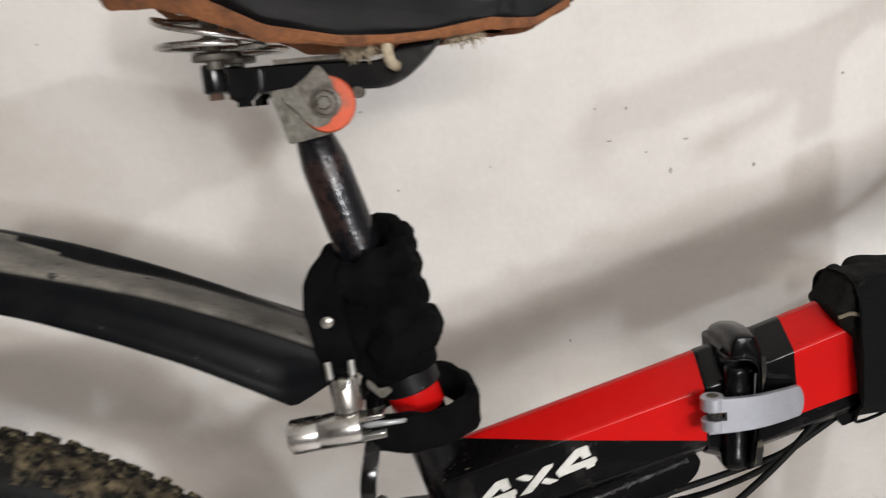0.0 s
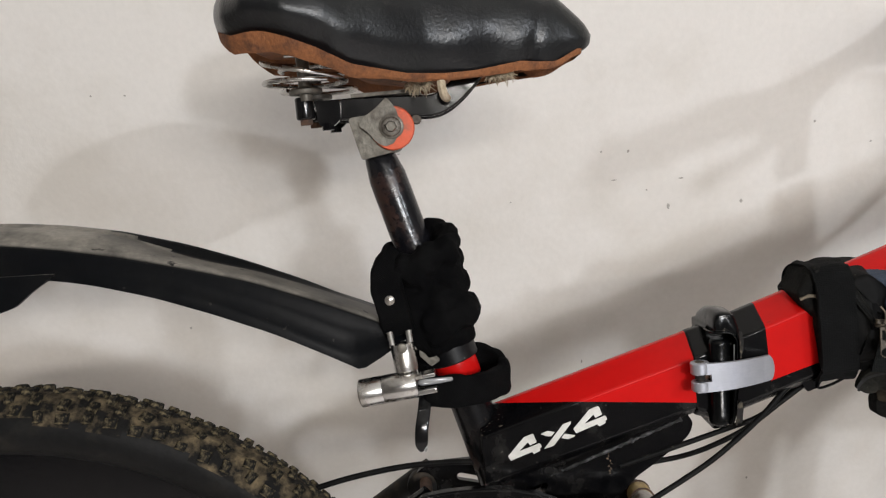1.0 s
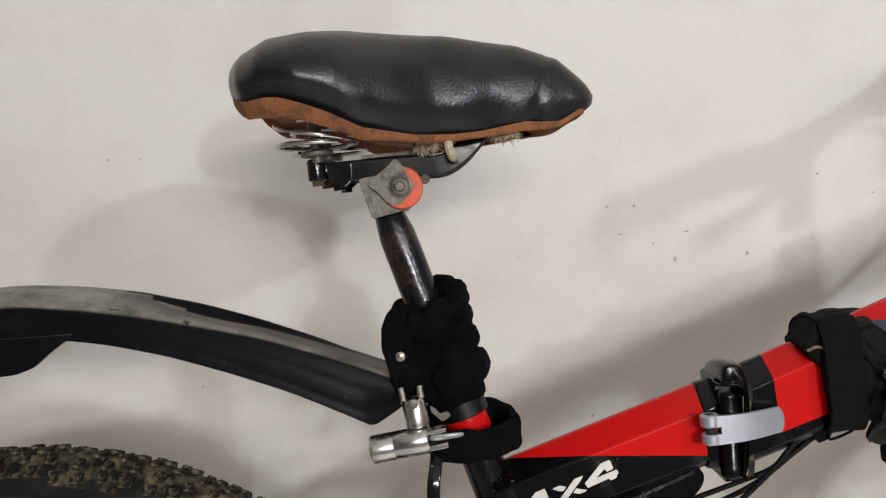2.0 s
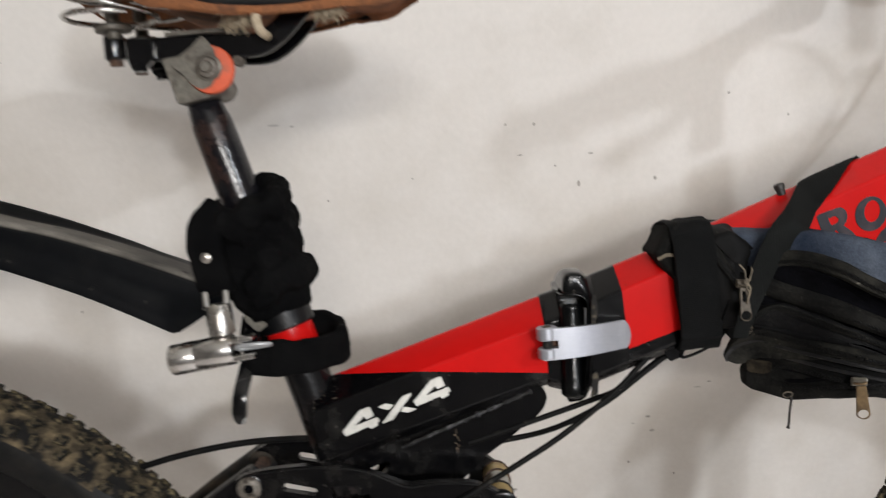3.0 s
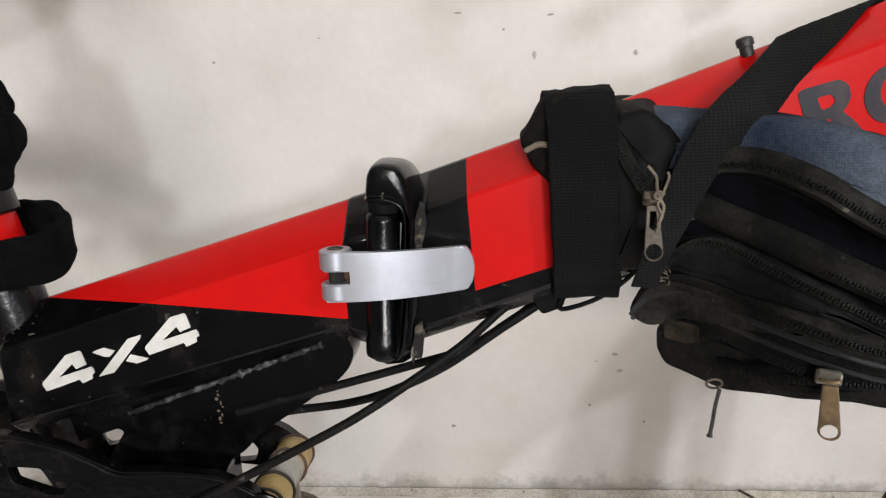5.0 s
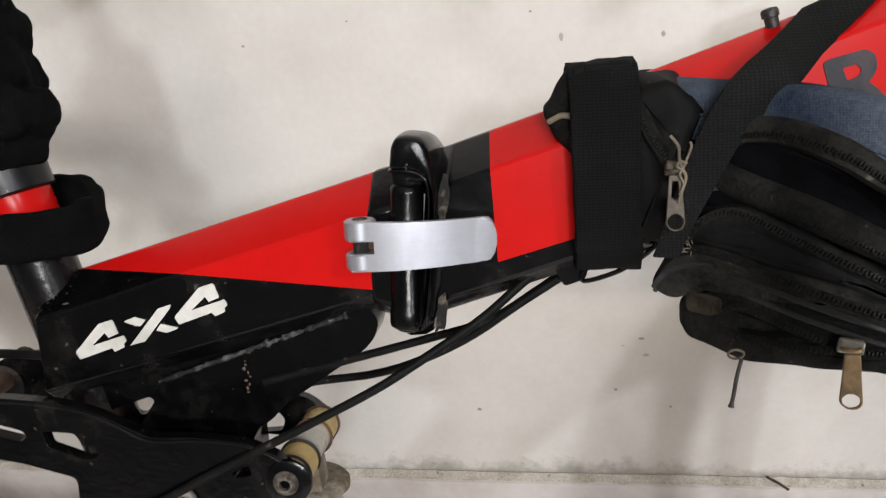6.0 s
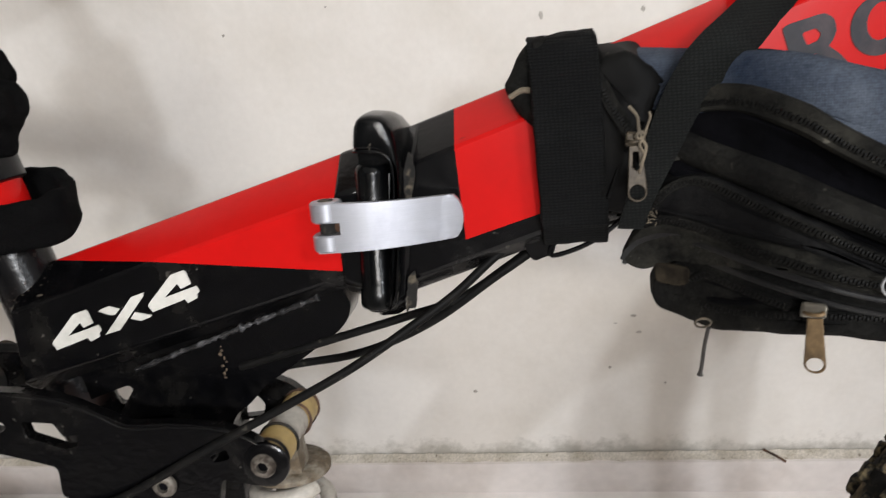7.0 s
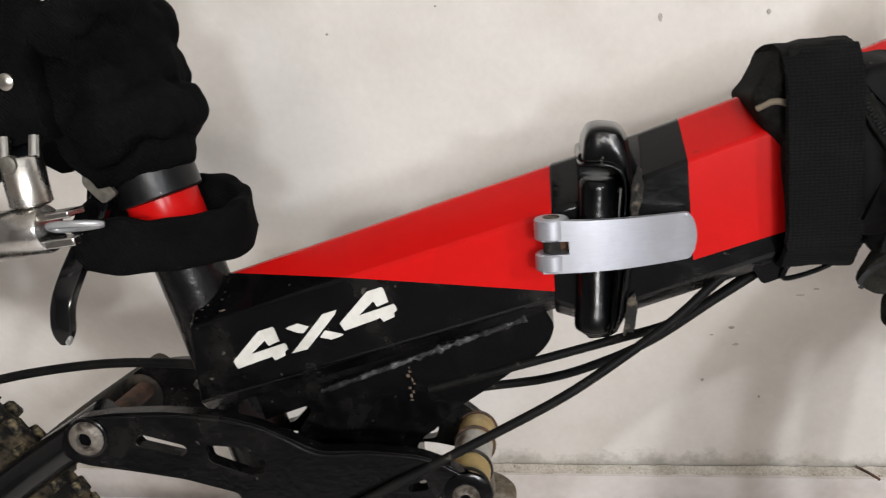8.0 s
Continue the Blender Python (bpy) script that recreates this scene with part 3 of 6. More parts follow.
def front_frame():
    bm = beam([(0.180, 0.6175, 0.6725, 0.687), (0.240, 0.636, 0.6915, 0.7055), (0.370, 0.672, 0.7355, 0.7485), (0.600, 0.745, 0.806, 0.822)])
    low = Vector((-0.286, 0, 1))
    band = Vector((1, 0, 0.045))
    cut(bm, V(0.2085, 0, 0.690), band)
    cut(bm, V(0.2105, 0, 0.6425), low)
    for f in bm.faces:
        m = f.calc_center_median()
        f.material_index = int((m - V(0.2085, 0, 0.690)).dot(band) > 0 and (m - V(0.2105, 0, 0.6425)).dot(low) > 0)
    return part("front_frame_tube", bm, [BLACKDUST, RED], bike, "red box tube with a black band behind", bevel=0.0012)


rear_tube, front_tube = rear_frame(), front_frame()

FOUR_A = [(0.0182, 0.6058), (0.0187, 0.6068), (0.0308, 0.6193), (0.0371, 0.6211), (0.0380, 0.6203), (0.0396, 0.6147), (0.0347, 0.6127), (0.0332, 0.6151), (0.0266, 0.6092), (0.0417, 0.6137), (0.0426, 0.6125), (0.0429, 0.6109), (0.0416, 0.6099), (0.0416, 0.6081), (0.0369, 0.6061), (0.0356, 0.6078), (0.0199, 0.6027)]
STROKES = ([(0.0445, 0.6090), (0.0459, 0.6105), (0.0596, 0.6259), (0.0658, 0.6276), (0.0651, 0.6257), (0.0517, 0.6107)],
           [(0.0430, 0.6201), (0.0443, 0.6209), (0.0484, 0.6222), (0.0533, 0.6207), (0.0505, 0.6179), (0.0477, 0.6182)],
           [(0.0576, 0.6158), (0.0600, 0.6188), (0.0679, 0.6169), (0.0670, 0.6161), (0.0624, 0.6146)])


def lettering():
    """The painted figure, cross and figure on the tube's side."""
    for du, dw in ((0.0, 0.0), (0.0486, 0.0156)):
        part("letter_four", plate([(u + du, w + dw) for u, w in FOUR_A], 0.0221, 0.0225), WHITE, rear_tube, "white painted figure 4")
    bm = bmesh.new()
    for q in STROKES:
        a = [bm.verts.new(V(u, 0.0221, w)) for u, w in q]
        b = [bm.verts.new(V(u, 0.0225, w)) for u, w in q]
        bm.faces.new(a), bm.faces.new(b)
        for i in range(len(q)):
            k = (i + 1) % len(q)
            bm.faces.new((a[i], a[k], b[k], b[i]))
    part("letter_x", bm, WHITE, rear_tube, "white painted letter X")


lettering()


def dark_decals():
    """Dark shapes of a maker's mark on the front tube."""
    block = [(0.3376, 0.7171), (0.3396, 0.7185), (0.3530, 0.7218), (0.3566, 0.7196), (0.3577, 0.7152), (0.3563, 0.7112), (0.3546, 0.7096), (0.3590, 0.7062), (0.3630, 0.7015), (0.3570, 0.6985), (0.3495, 0.7076), (0.3470, 0.7000), (0.3425, 0.7002)]
    part("decal_block", plate(rounded(block, 0.0014), 0.0221, 0.0225, [rounded([(0.3449, 0.7150), (0.3500, 0.7163), (0.3520, 0.7140), (0.3508, 0.7117), (0.3469, 0.7102)], 0.0010)]), DARKDECAL, front_tube, "charcoal decal shape")
    turn = [2 * math.pi * k / 28 for k in range(28)]
    oval = [(0.3727 + 0.0102 * math.cos(a) + 0.0006 * math.sin(a), 0.7154 + 0.0112 * math.sin(a)) for a in turn]
    hole = [(0.3736 + 0.0051 * math.cos(a) + 0.0006 * math.sin(a), 0.7170 + 0.0070 * math.sin(a)) for a in turn]
    part("decal_ring", plate(oval, 0.0221, 0.0225, [hole]), DARKDECAL, front_tube, "charcoal oval decal")
    part("decal_wedge", plate([(0.3735, 0.6960), (0.3785, 0.7030), (0.3830, 0.7068), (0.43, 0.722), (0.43, 0.700)], 0.0221, 0.0225), DARKDECAL, front_tube, "charcoal wedge decal")


dark_decals()


def axis_u(w):
    """The seat tube's and post's centre at a height."""
    return -0.0380 - 0.260 * (w - 0.77)


def along(w, off=0.0):
    return V(axis_u(w), off, w)


def grit():
    """Crumbs of dried mud lying on the tube's chamfer where it meets the seat tube."""
    rnd = random.Random(21)
    bm = bmesh.new()
    for k in range(15):
        u, f = 0.001 + 0.020 * rnd.random() ** 1.6, rnd.uniform(0.02, 0.75)
        side, ridge = 0.6215 + u * 0.274, 0.636 + u * 0.28
        c = V(u, 0.022 - 0.015 * f + 0.0002, side + (ridge - side) * f + 0.0002)
        r = rnd.uniform(0.0002, 0.0006)
        bmesh.ops.create_icosphere(bm, subdivisions=1, radius=r, matrix=Matrix.Translation(c) @ Matrix.Diagonal((rnd.uniform(0.8, 2.0), 1, rnd.uniform(0.5, 1.2), 1)))
    part("dried_mud_crumbs", bm, CRUMB, rear_tube, "pale crumbs of dried mud")


grit()
POST = Vector((-0.260, 0, 1)).normalized()
seat_tube = part("seat_tube", tube([along(0.44), along(0.52), along(0.60), along(0.6685)], 0.0152, 24), TUBERUST, bike, "black seat tube spotted with rust")
part("red_band", lathe(along(0.662), POST, [(0.0156, 0), (0.0160, 0.001), (0.0160, 0.0195), (0.0156, 0.0205)]), RED, seat_tube, "red band below the seat clamp")
collar = part("seat_clamp", lathe(along(0.6755), POST, [(0.0156, 0), (0.0182, 0.0008), (0.0186, 0.0015), (0.0186, 0.0130), (0.0180, 0.0140), (0.0130, 0.0144)], 48), COLLAR, bike, "black seat clamp collar", smooth=20)
part("clamp_ears", plate(rounded([(-0.046, 0.672), (-0.030, 0.676), (-0.027, 0.689), (-0.042, 0.688)], 0.003), -0.008, 0.008), BLACK, collar, bevel=0.001)


def release_lever():
    path = smooth_path([V(-0.034, 0.012, 0.680), V(-0.0345, 0.024, 0.668), V(-0.0375, 0.0395, 0.652), V(-0.0403, 0.0455, 0.640), V(-0.0420, 0.0460, 0.6245)], 8)
    n = len(path)
    shape = [(-0.0022, -0.0045), (0.0022, -0.0045), (0.0027, -0.003), (0.0027, 0.003), (0.0022, 0.0045), (-0.0022, 0.0045), (-0.0026, 0)]

    def section(i):
        k = max(0.0, 1 - (n - 1 - i) / 4.0)
        wide, thick = math.sqrt(max(0.05, 1 - k * k)), 1 - 0.35 * k
        return [(x * thick, y * wide) for x, y in shape]
    lever = part("quick_release_lever", sweep(path, section, ref=(0, -1, 0)), BLACK, collar, "black lever with a chipped tip", bevel=0.0008)
    part("chipped_tip", plate(rounded([(-0.0402, 0.6262), (-0.0378, 0.6290), (-0.0374, 0.6268), (-0.0388, 0.6246)], 0.0006), 0.0470, 0.0490), CHIPWHITE, lever, "bare metal showing at the worn tip", bevel=0.0003)
    return lever


release_lever()
part("seat_post", tube([p + Vector((0.0014, 0, 0)) for p in (along(0.64), along(0.795), along(0.815), along(0.826), along(0.833))], [0.0138, 0.0138, 0.0136, 0.0118, 0.0104], 24), RUSTPOST, bike, "black seat post rusting brown near the clamp")


# ---------- seat clamp head, rails, springs ----------
def seat_head():
    head = part("clamp_plate", plate(rounded([(-0.07, 0.8579), (-0.0426, 0.8595), (-0.0331, 0.8387), (-0.0376, 0.8321), (-0.0625, 0.8283), (-0.0636, 0.8301)], 0.003), -0.021, 0.0215), STEEL, bike, "worn steel saddle clamp plate", bevel=0.0012)
    ax = Vector((0, -1, 0))
    part("washer", lathe(V(-0.0395, 0.0205, 0.848), ax, [(0.0146, 0), (0.0153, 0.0010), (0.0153, 0.0030), (0.0145, 0.0042), (0.0105, 0.0046)], 48), ORANGE, head, "orange-red serrated washer half bare")
    part("clamp_tongue", plate(rounded([(-0.0416, 0.8694), (-0.0384, 0.8652), (-0.0355, 0.8604), (-0.0339, 0.852), (-0.0354, 0.843), (-0.0396, 0.8373), (-0.0456, 0.8357), (-0.0512, 0.839), (-0.0553, 0.8449), (-0.0583, 0.848), (-0.0622, 0.8513), (-0.0621, 0.8538), (-0.0574, 0.8578), (-0.0489, 0.8632)], 0.002), 0.0236, 0.0258), STEEL, head, "grey pointed keeper plate", bevel=0.0006)
    part("inner_washer", lathe(V(-0.04, 0.0256, 0.8489), ax, [(0.0085, 0), (0.0085, 0.0008), (0.0078, 0.0011)]), STEEL, head)
    part("clamp_nut", lathe(V(-0.04, 0.0262, 0.8489), ax, [(0.0068, 0), (0.0068, 0.0022), (0.0062, 0.0030), (0.0046, 0.0034)], 24), BOLTSTEEL, head, bevel=0.0006)
    part("clamp_bolt", lathe(V(-0.04, 0.029, 0.8489), ax, [(0.0040, 0), (0.0040, 0.0024), (0.0034, 0.0032)], 6), STEEL, head)
    part("clamp_stud", lathe(V(-0.0227, 0.010, 0.8528), ax, [(0.0036, 0), (0.0036, 0.0085), (0.0030, 0.0095)], 14), STEEL, head)
    for s in (1, -1):
        path = smooth_path([V(-0.090, 0.0185 * s, 0.8645), V(-0.060, 0.0180 * s, 0.8640), V(-0.030, 0.0175 * s, 0.8625), V(-0.012, 0.0175 * s, 0.8612), V(-0.002, 0.0175 * s, 0.8638), V(0.008, 0.0175 * s, 0.8705), V(0.017, 0.0175 * s, 0.8790), V(0.026, 0.0165 * s, 0.8890)], 7)
        part("saddle_rail", sweep(path, box_section(0.0148, 0.0042), ref=(-0.15, 0, 1)), BLACK, bike, "glossy black flat steel saddle rail", bevel=0.0012)
        part("rail_lug", plate(rounded([(-0.0905, 0.8720), (-0.0735, 0.8705), (-0.0742, 0.8580), (-0.0795, 0.8535), (-0.0890, 0.8540), (-0.0905, 0.8585)], 0.002), 0.021 * s - 0.003, 0.021 * s + 0.003), BLACK, bike, bevel=0.0015)
        part("lug_bolt", lathe(V(-0.0840, 0.021 * s, 0.8510), (0, 0, 1), [(0.0045, 0), (0.0045, 0.005)], 6), BLACK, bike)
        part("rail_end", lathe(V(-0.0983, 0.022 * s, 0.8595), (0, 0, 1), [(0.0058, 0), (0.0066, 0.001), (0.0066, 0.0145), (0.0058, 0.0155)], 20), BLACK, bike, bevel=0.0005)
        part("rail_bolt", lathe(V(-0.0983, 0.022 * s, 0.8560), (0, 0, 1), [(0.0046, 0), (0.0046, 0.006)], 6), RUST, bike)
        part("spring_bolt", lathe(V(-0.096, 0.026 * s, 0.872), (0, 0, 1), [(0.0045, 0), (0.0045, 0.030)], 10), STEEL, bike)
        part("spring_washer", lathe(V(-0.096, 0.026 * s, 0.8765), (0, 0, 1), [(0.011, 0), (0.0115, 0.001), (0.0115, 0.003), (0.0100, 0.0042)], 20), STEEL, bike)
        coil = []
        for k in range(111):
            a = 2 * math.pi * 2.15 * k / 110 + (0.9 if s > 0 else 2.4)
            f = k / 110
            rise = 0.0020 * f + 0.0135 * min(1.0, max(0.0, (f - 0.40) / 0.22)) ** 1.5
            coil.append(V(-0.0945 + 0.0275 * math.cos(a), 0.032 * s + 0.0275 * math.sin(a), 0.8835 + rise - 0.05 * (0.0275 * math.cos(a))))
        part("saddle_spring", tube(coil, 0.0017, 10), CHROME, bike, "chromed wire saddle spring")
    part("rail_shim", plate([(-0.066, 0.8715), (-0.018, 0.8710), (-0.018, 0.8735), (-0.066, 0.8740)], -0.022, 0.022), STEEL, bike)


seat_head()

TOP = [(-0.1520, 0.935), (-0.1500, 0.945), (-0.144, 0.9535), (-0.133, 0.960), (-0.116, 0.9655), (-0.09, 0.9675), (-0.062, 0.9655), (-0.03, 0.961), (0.0, 0.9575), (0.053, 0.9455), (0.081, 0.933), (0.096, 0.918), (0.101, 0.912), (0.104, 0.907), (0.106, 0.902)]
HEM = [(-0.1520, 0.934), (-0.1500, 0.925), (-0.145, 0.917), (-0.133, 0.9105), (-0.115, 0.9100), (-0.107, 0.9085), (-0.093, 0.9030), (-0.079, 0.8967), (-0.058, 0.8848), (-0.025, 0.8775), (0.000, 0.8760), (0.020, 0.8765), (0.040, 0.8790), (0.052, 0.8805), (0.064, 0.8790), (0.077, 0.8785), (0.090, 0.8850), (0.0985, 0.888), (0.1035, 0.893), (0.106, 0.900)]
HALFW = [(-0.1520, 0.004), (-0.1510, 0.026), (-0.147, 0.050), (-0.137, 0.072), (-0.12, 0.087), (-0.095, 0.094), (-0.07, 0.089), (-0.04, 0.073), (-0.01, 0.056), (0.03, 0.042), (0.07, 0.033), (0.09, 0.026), (0.098, 0.0215), (0.102, 0.0165), (0.1045, 0.010), (0.106, 0.003)]


def saddle():
    us = [-0.152, -0.1515, -0.1505, -0.149, -0.1465, -0.143, -0.139] + [-0.136 + 0.0025 * k for k in range(90)] + [0.088, 0.093, 0.097, 0.1005, 0.103, 0.105, 0.106]
    secs, brown = [], []
    for u in us:
        t, h, hw = lerp_curve(TOP, u), lerp_curve(HEM, u), lerp_curve(HALFW, u)
        t = max(t - 0.0042 * min(1.0, (u + 0.152) / 0.02), h + 0.0006)
        zc = h + 0.30 * (t - h)
        row = []
        for k in range(49):
            th = radians(-28 + 236 * k / 48)
            s = math.sin(th)
            z = zc + (t - zc) * (abs(s) ** 1.0) if s > 0 else zc + (zc - h) * s / math.sin(radians(28))
            y = hw * math.copysign(abs(math.cos(th)) ** 0.72, math.cos(th))
            if s < 0:
                y *= 1 - 0.10 * (-s) / math.sin(radians(28))
            p = V(u, y, z)
            edge = max(0.0, 1 - (z - h) / (0.45 * (t - h) + 1e-5))
            side = math.copysign(1, y)
            wr = noise.noise(Vector((u * 62 + 5, z * 14, side * 3))) * 0.0032 * edge
            wr += noise.noise(Vector((u * 26 + z * 12, z * 34 - u * 10, side * 2))) * 0.0024 * min(1.0, abs(y) / 0.02)
            tuck = math.exp(-((u - 0.066 - 0.35 * (z - 0.905)) / 0.0035) ** 2) * (0.3 + 0.7 * edge)
            tuck += 0.7 * math.exp(-((u + 0.118 - 0.10 * (z - 0.93)) / 0.003) ** 2) * edge + 0.6 * math.exp(-((u + 0.070 - 0.5 * (z - 0.91)) / 0.004) ** 2) * edge
            wr -= 0.0030 * tuck
            wr *= max(0.0, min(1.0, (0.104 - u) / 0.012))
            row.append(p + Vector((0, -side * wr if abs(y) > 0.008 else 0, wr * 0.4)))
        secs.append(row + [V(u, -hw * 0.84, h + 0.1 * (t - h)), V(u, -hw * 0.6, h + 0.25 * (t - h)), V(u, hw * 0.6, h + 0.25 * (t - h)), V(u, hw * 0.84, h + 0.1 * (t - h))])
    bm = loft(secs)
    seat = part("saddle", bm, LEATHER, bike, "black leatherette saddle cover wrinkled along the hem", smooth=60)
    for u in [-0.1485 + 0.004 * k for k in range(62)]:
        h, hw = lerp_curve(HEM, u), lerp_curve(HALFW, u)
        d = lerp_curve([(-0.149, 0.000), (-0.140, 0.006), (-0.13, 0.009), (-0.11, 0.009), (-0.08, 0.007), (-0.052, 0.0045), (-0.03, 0.0022), (0.02, 0.0015), (0.055, 0.0035), (0.075, 0.0012), (0.09, 0.0010)], u)
        wob = 0.0012 * noise.noise(Vector((u * 90, 2, 1)))
        d += wob
        brown.append([V(u, hw * 0.915, h + 0.003), V(u, hw * 0.885, h - d * 0.4), V(u, hw * 0.84, h - d), V(u, hw * 0.80, h - d + 0.002), V(u, hw * 0.62, h + 0.012), V(u, -hw * 0.62, h + 0.012), V(u, -hw * 0.80, h - d + 0.002), V(u, -hw * 0.84, h - d), V(u, -hw * 0.885, h - d * 0.4), V(u, -hw * 0.915, h + 0.003)])
    part("saddle_backing", loft(brown), SUEDE, seat, "brown suede backing under the saddle hem")
    part("tie_loop", tube(smooth_path([V(-0.002, 0.040, 0.878), V(-0.003, 0.044, 0.873), V(-0.002, 0.040, 0.866), V(0.000, 0.030, 0.864)], 6), 0.0030, 8), FLUFF, seat, "pale cord tied under the saddle")
    for k, (u, o, w, n) in enumerate(((-0.018, 0.03, 0.8745, 190), (0.038, 0.02, 0.8765, 190))):
        rnd = random.Random(k)
        bm = bmesh.new()
        for i in range(9):
            c = V(u + rnd.uniform(-0.007, 0.007), o + rnd.uniform(-0.006, 0.006), w + rnd.uniform(-0.0015, 0.003))
            bmesh.ops.create_icosphere(bm, subdivisions=2, radius=rnd.uniform(0.0016, 0.0032), matrix=Matrix.Translation(c))
        jitter(bm, 0.0016, 420, k + 1.0)
        for i in range(n):
            a = V(u + rnd.uniform(-0.008, 0.008), o + rnd.uniform(-0.008, 0.008), w + rnd.uniform(-0.002, 0.004))
            d = Vector((rnd.uniform(-0.9, 1.0), rnd.uniform(-1, 0.6), rnd.uniform(-1.0, 0.3))).normalized() * rnd.uniform(0.002, 0.0075)
            tube([a, a + d * 0.6, a + d + Vector((rnd.uniform(-0.001, 0.001), 0, -0.001))], [0.00045, 0.00035, 0.00015], 4, bm=bm)
        part("foam_tuft", bm, FLUFF, seat, "torn pale foam stuffing")


saddle()

# ---------- rear mudguard ----------
REST = [(-0.62, 0.655), (-0.56, 0.715), (-0.50, 0.757), (-0.43, 0.787), (-0.37, 0.798)]
EDGE = REST + [(-0.319, 0.797), (-0.277, 0.7895), (-0.235, 0.7798), (-0.1935, 0.768), (-0.152, 0.7551), (-0.111, 0.7385), (-0.070, 0.7200), (-0.045, 0.7075)]
CREASE = [(u, w - 0.016) for u, w in REST] + [(-0.302, 0.7785), (-0.255, 0.7700), (-0.214, 0.7580), (-0.174, 0.7420), (-0.133, 0.7225), (-0.103, 0.7065), (-0.083, 0.6960), (-0.045, 0.7045)]
LOWER = [(u, w - 0.026) for u, w in REST] + [(-0.287, 0.7684), (-0.256, 0.7615), (-0.215, 0.7486), (-0.175, 0.7326), (-0.134, 0.7143), (-0.104, 0.6982), (-0.078, 0.6835), (-0.062, 0.6917), (-0.045, 0.7020)]
RIDGE = [(u, w + 0.011) for u, w in REST] + [(-0.343, 0.8095), (-0.2975, 0.8035), (-0.252, 0.7940), (-0.2075, 0.7797), (-0.163, 0.7623), (-0.119, 0.7425), (-0.0745, 0.7195), (-0.045, 0.7080)]


def eased(table, u):
    """A table softened over a short stretch."""
    return sum(lerp_curve(table, u + d) * k for d, k in ((-0.012, 1), (-0.006, 2), (0, 3), (0.006, 2), (0.012, 1))) / 9


def mudguard():
    secs = []
    for k in range(116):
        u = -0.62 + 0.005 * k
        e, r = eased(EDGE, u), eased(RIDGE, u)
        lo = lerp_curve(LOWER, u) if u > -0.09 else eased(LOWER, u)
        c = max(eased(CREASE, u) if u < -0.09 else lerp_curve(CREASE, u), lo + 0.0015)
        f = min(1.0, max(0.0, (u + 0.27) / 0.09))
        f = f * f * (3 - 2 * f)
        mid = (e + 0.8 * (r - e)) * (1 - f) + (e - 0.0006) * f
        quarter = (e + 0.5 * (r - e)) * (1 - f) + (e + 0.0002) * f
        outer = [(0.0372, lo), (0.0368, lo + 0.45 * (c - lo)), (0.0356, c - 0.0006), (0.0338, c + 0.0016), (0.0328, 0.5 * (c + e)), (0.0318, e - 0.0035), (0.0305, e - 0.0012), (0.0280, e), (0.015, quarter), (0.002, mid),
                 (-0.010, mid), (-0.0140, mid + 0.2 * (r - mid)), (-0.0165, mid * 0.2 + r * 0.8 + 0.0008 * f), (-0.019, r + 0.0012 * f), (-0.025, r - 0.0004), (-0.030, e - 0.002), (-0.034, 0.5 * (c + e)), (-0.0372, lo)]
        inner = [(o * 0.93, w - (0.0022 if -0.031 < o < 0.031 else 0.0)) for o, w in outer]
        secs.append([V(u, o, w) for o, w in outer + inner[::-1]])
    bm = loft(secs)
    # Flanks and far rim take the darker plastic without the dust layer.
    for f in bm.faces:
        m = f.calc_center_median()
        f.material_index = int(-m.y > 0.0315 or -m.y < -0.0105 - max(0.0, -0.20 - m.x) * 0.12)
    guard = part("rear_mudguard", bm, [PLASTIC, PLASTICBARE], bike, "black plastic rear mudguard with dust on top", smooth=45)
    part("mudguard_tab", plate(rounded([(-0.375, 0.776), (-0.279, 0.772), (-0.2885, 0.7665), (-0.298, 0.7610), (-0.311, 0.7515), (-0.324, 0.7480), (-0.375, 0.748)], 0.004), 0.0345, 0.0385), PLASTIC, guard, bevel=0.001)
    return guard


mudguard()


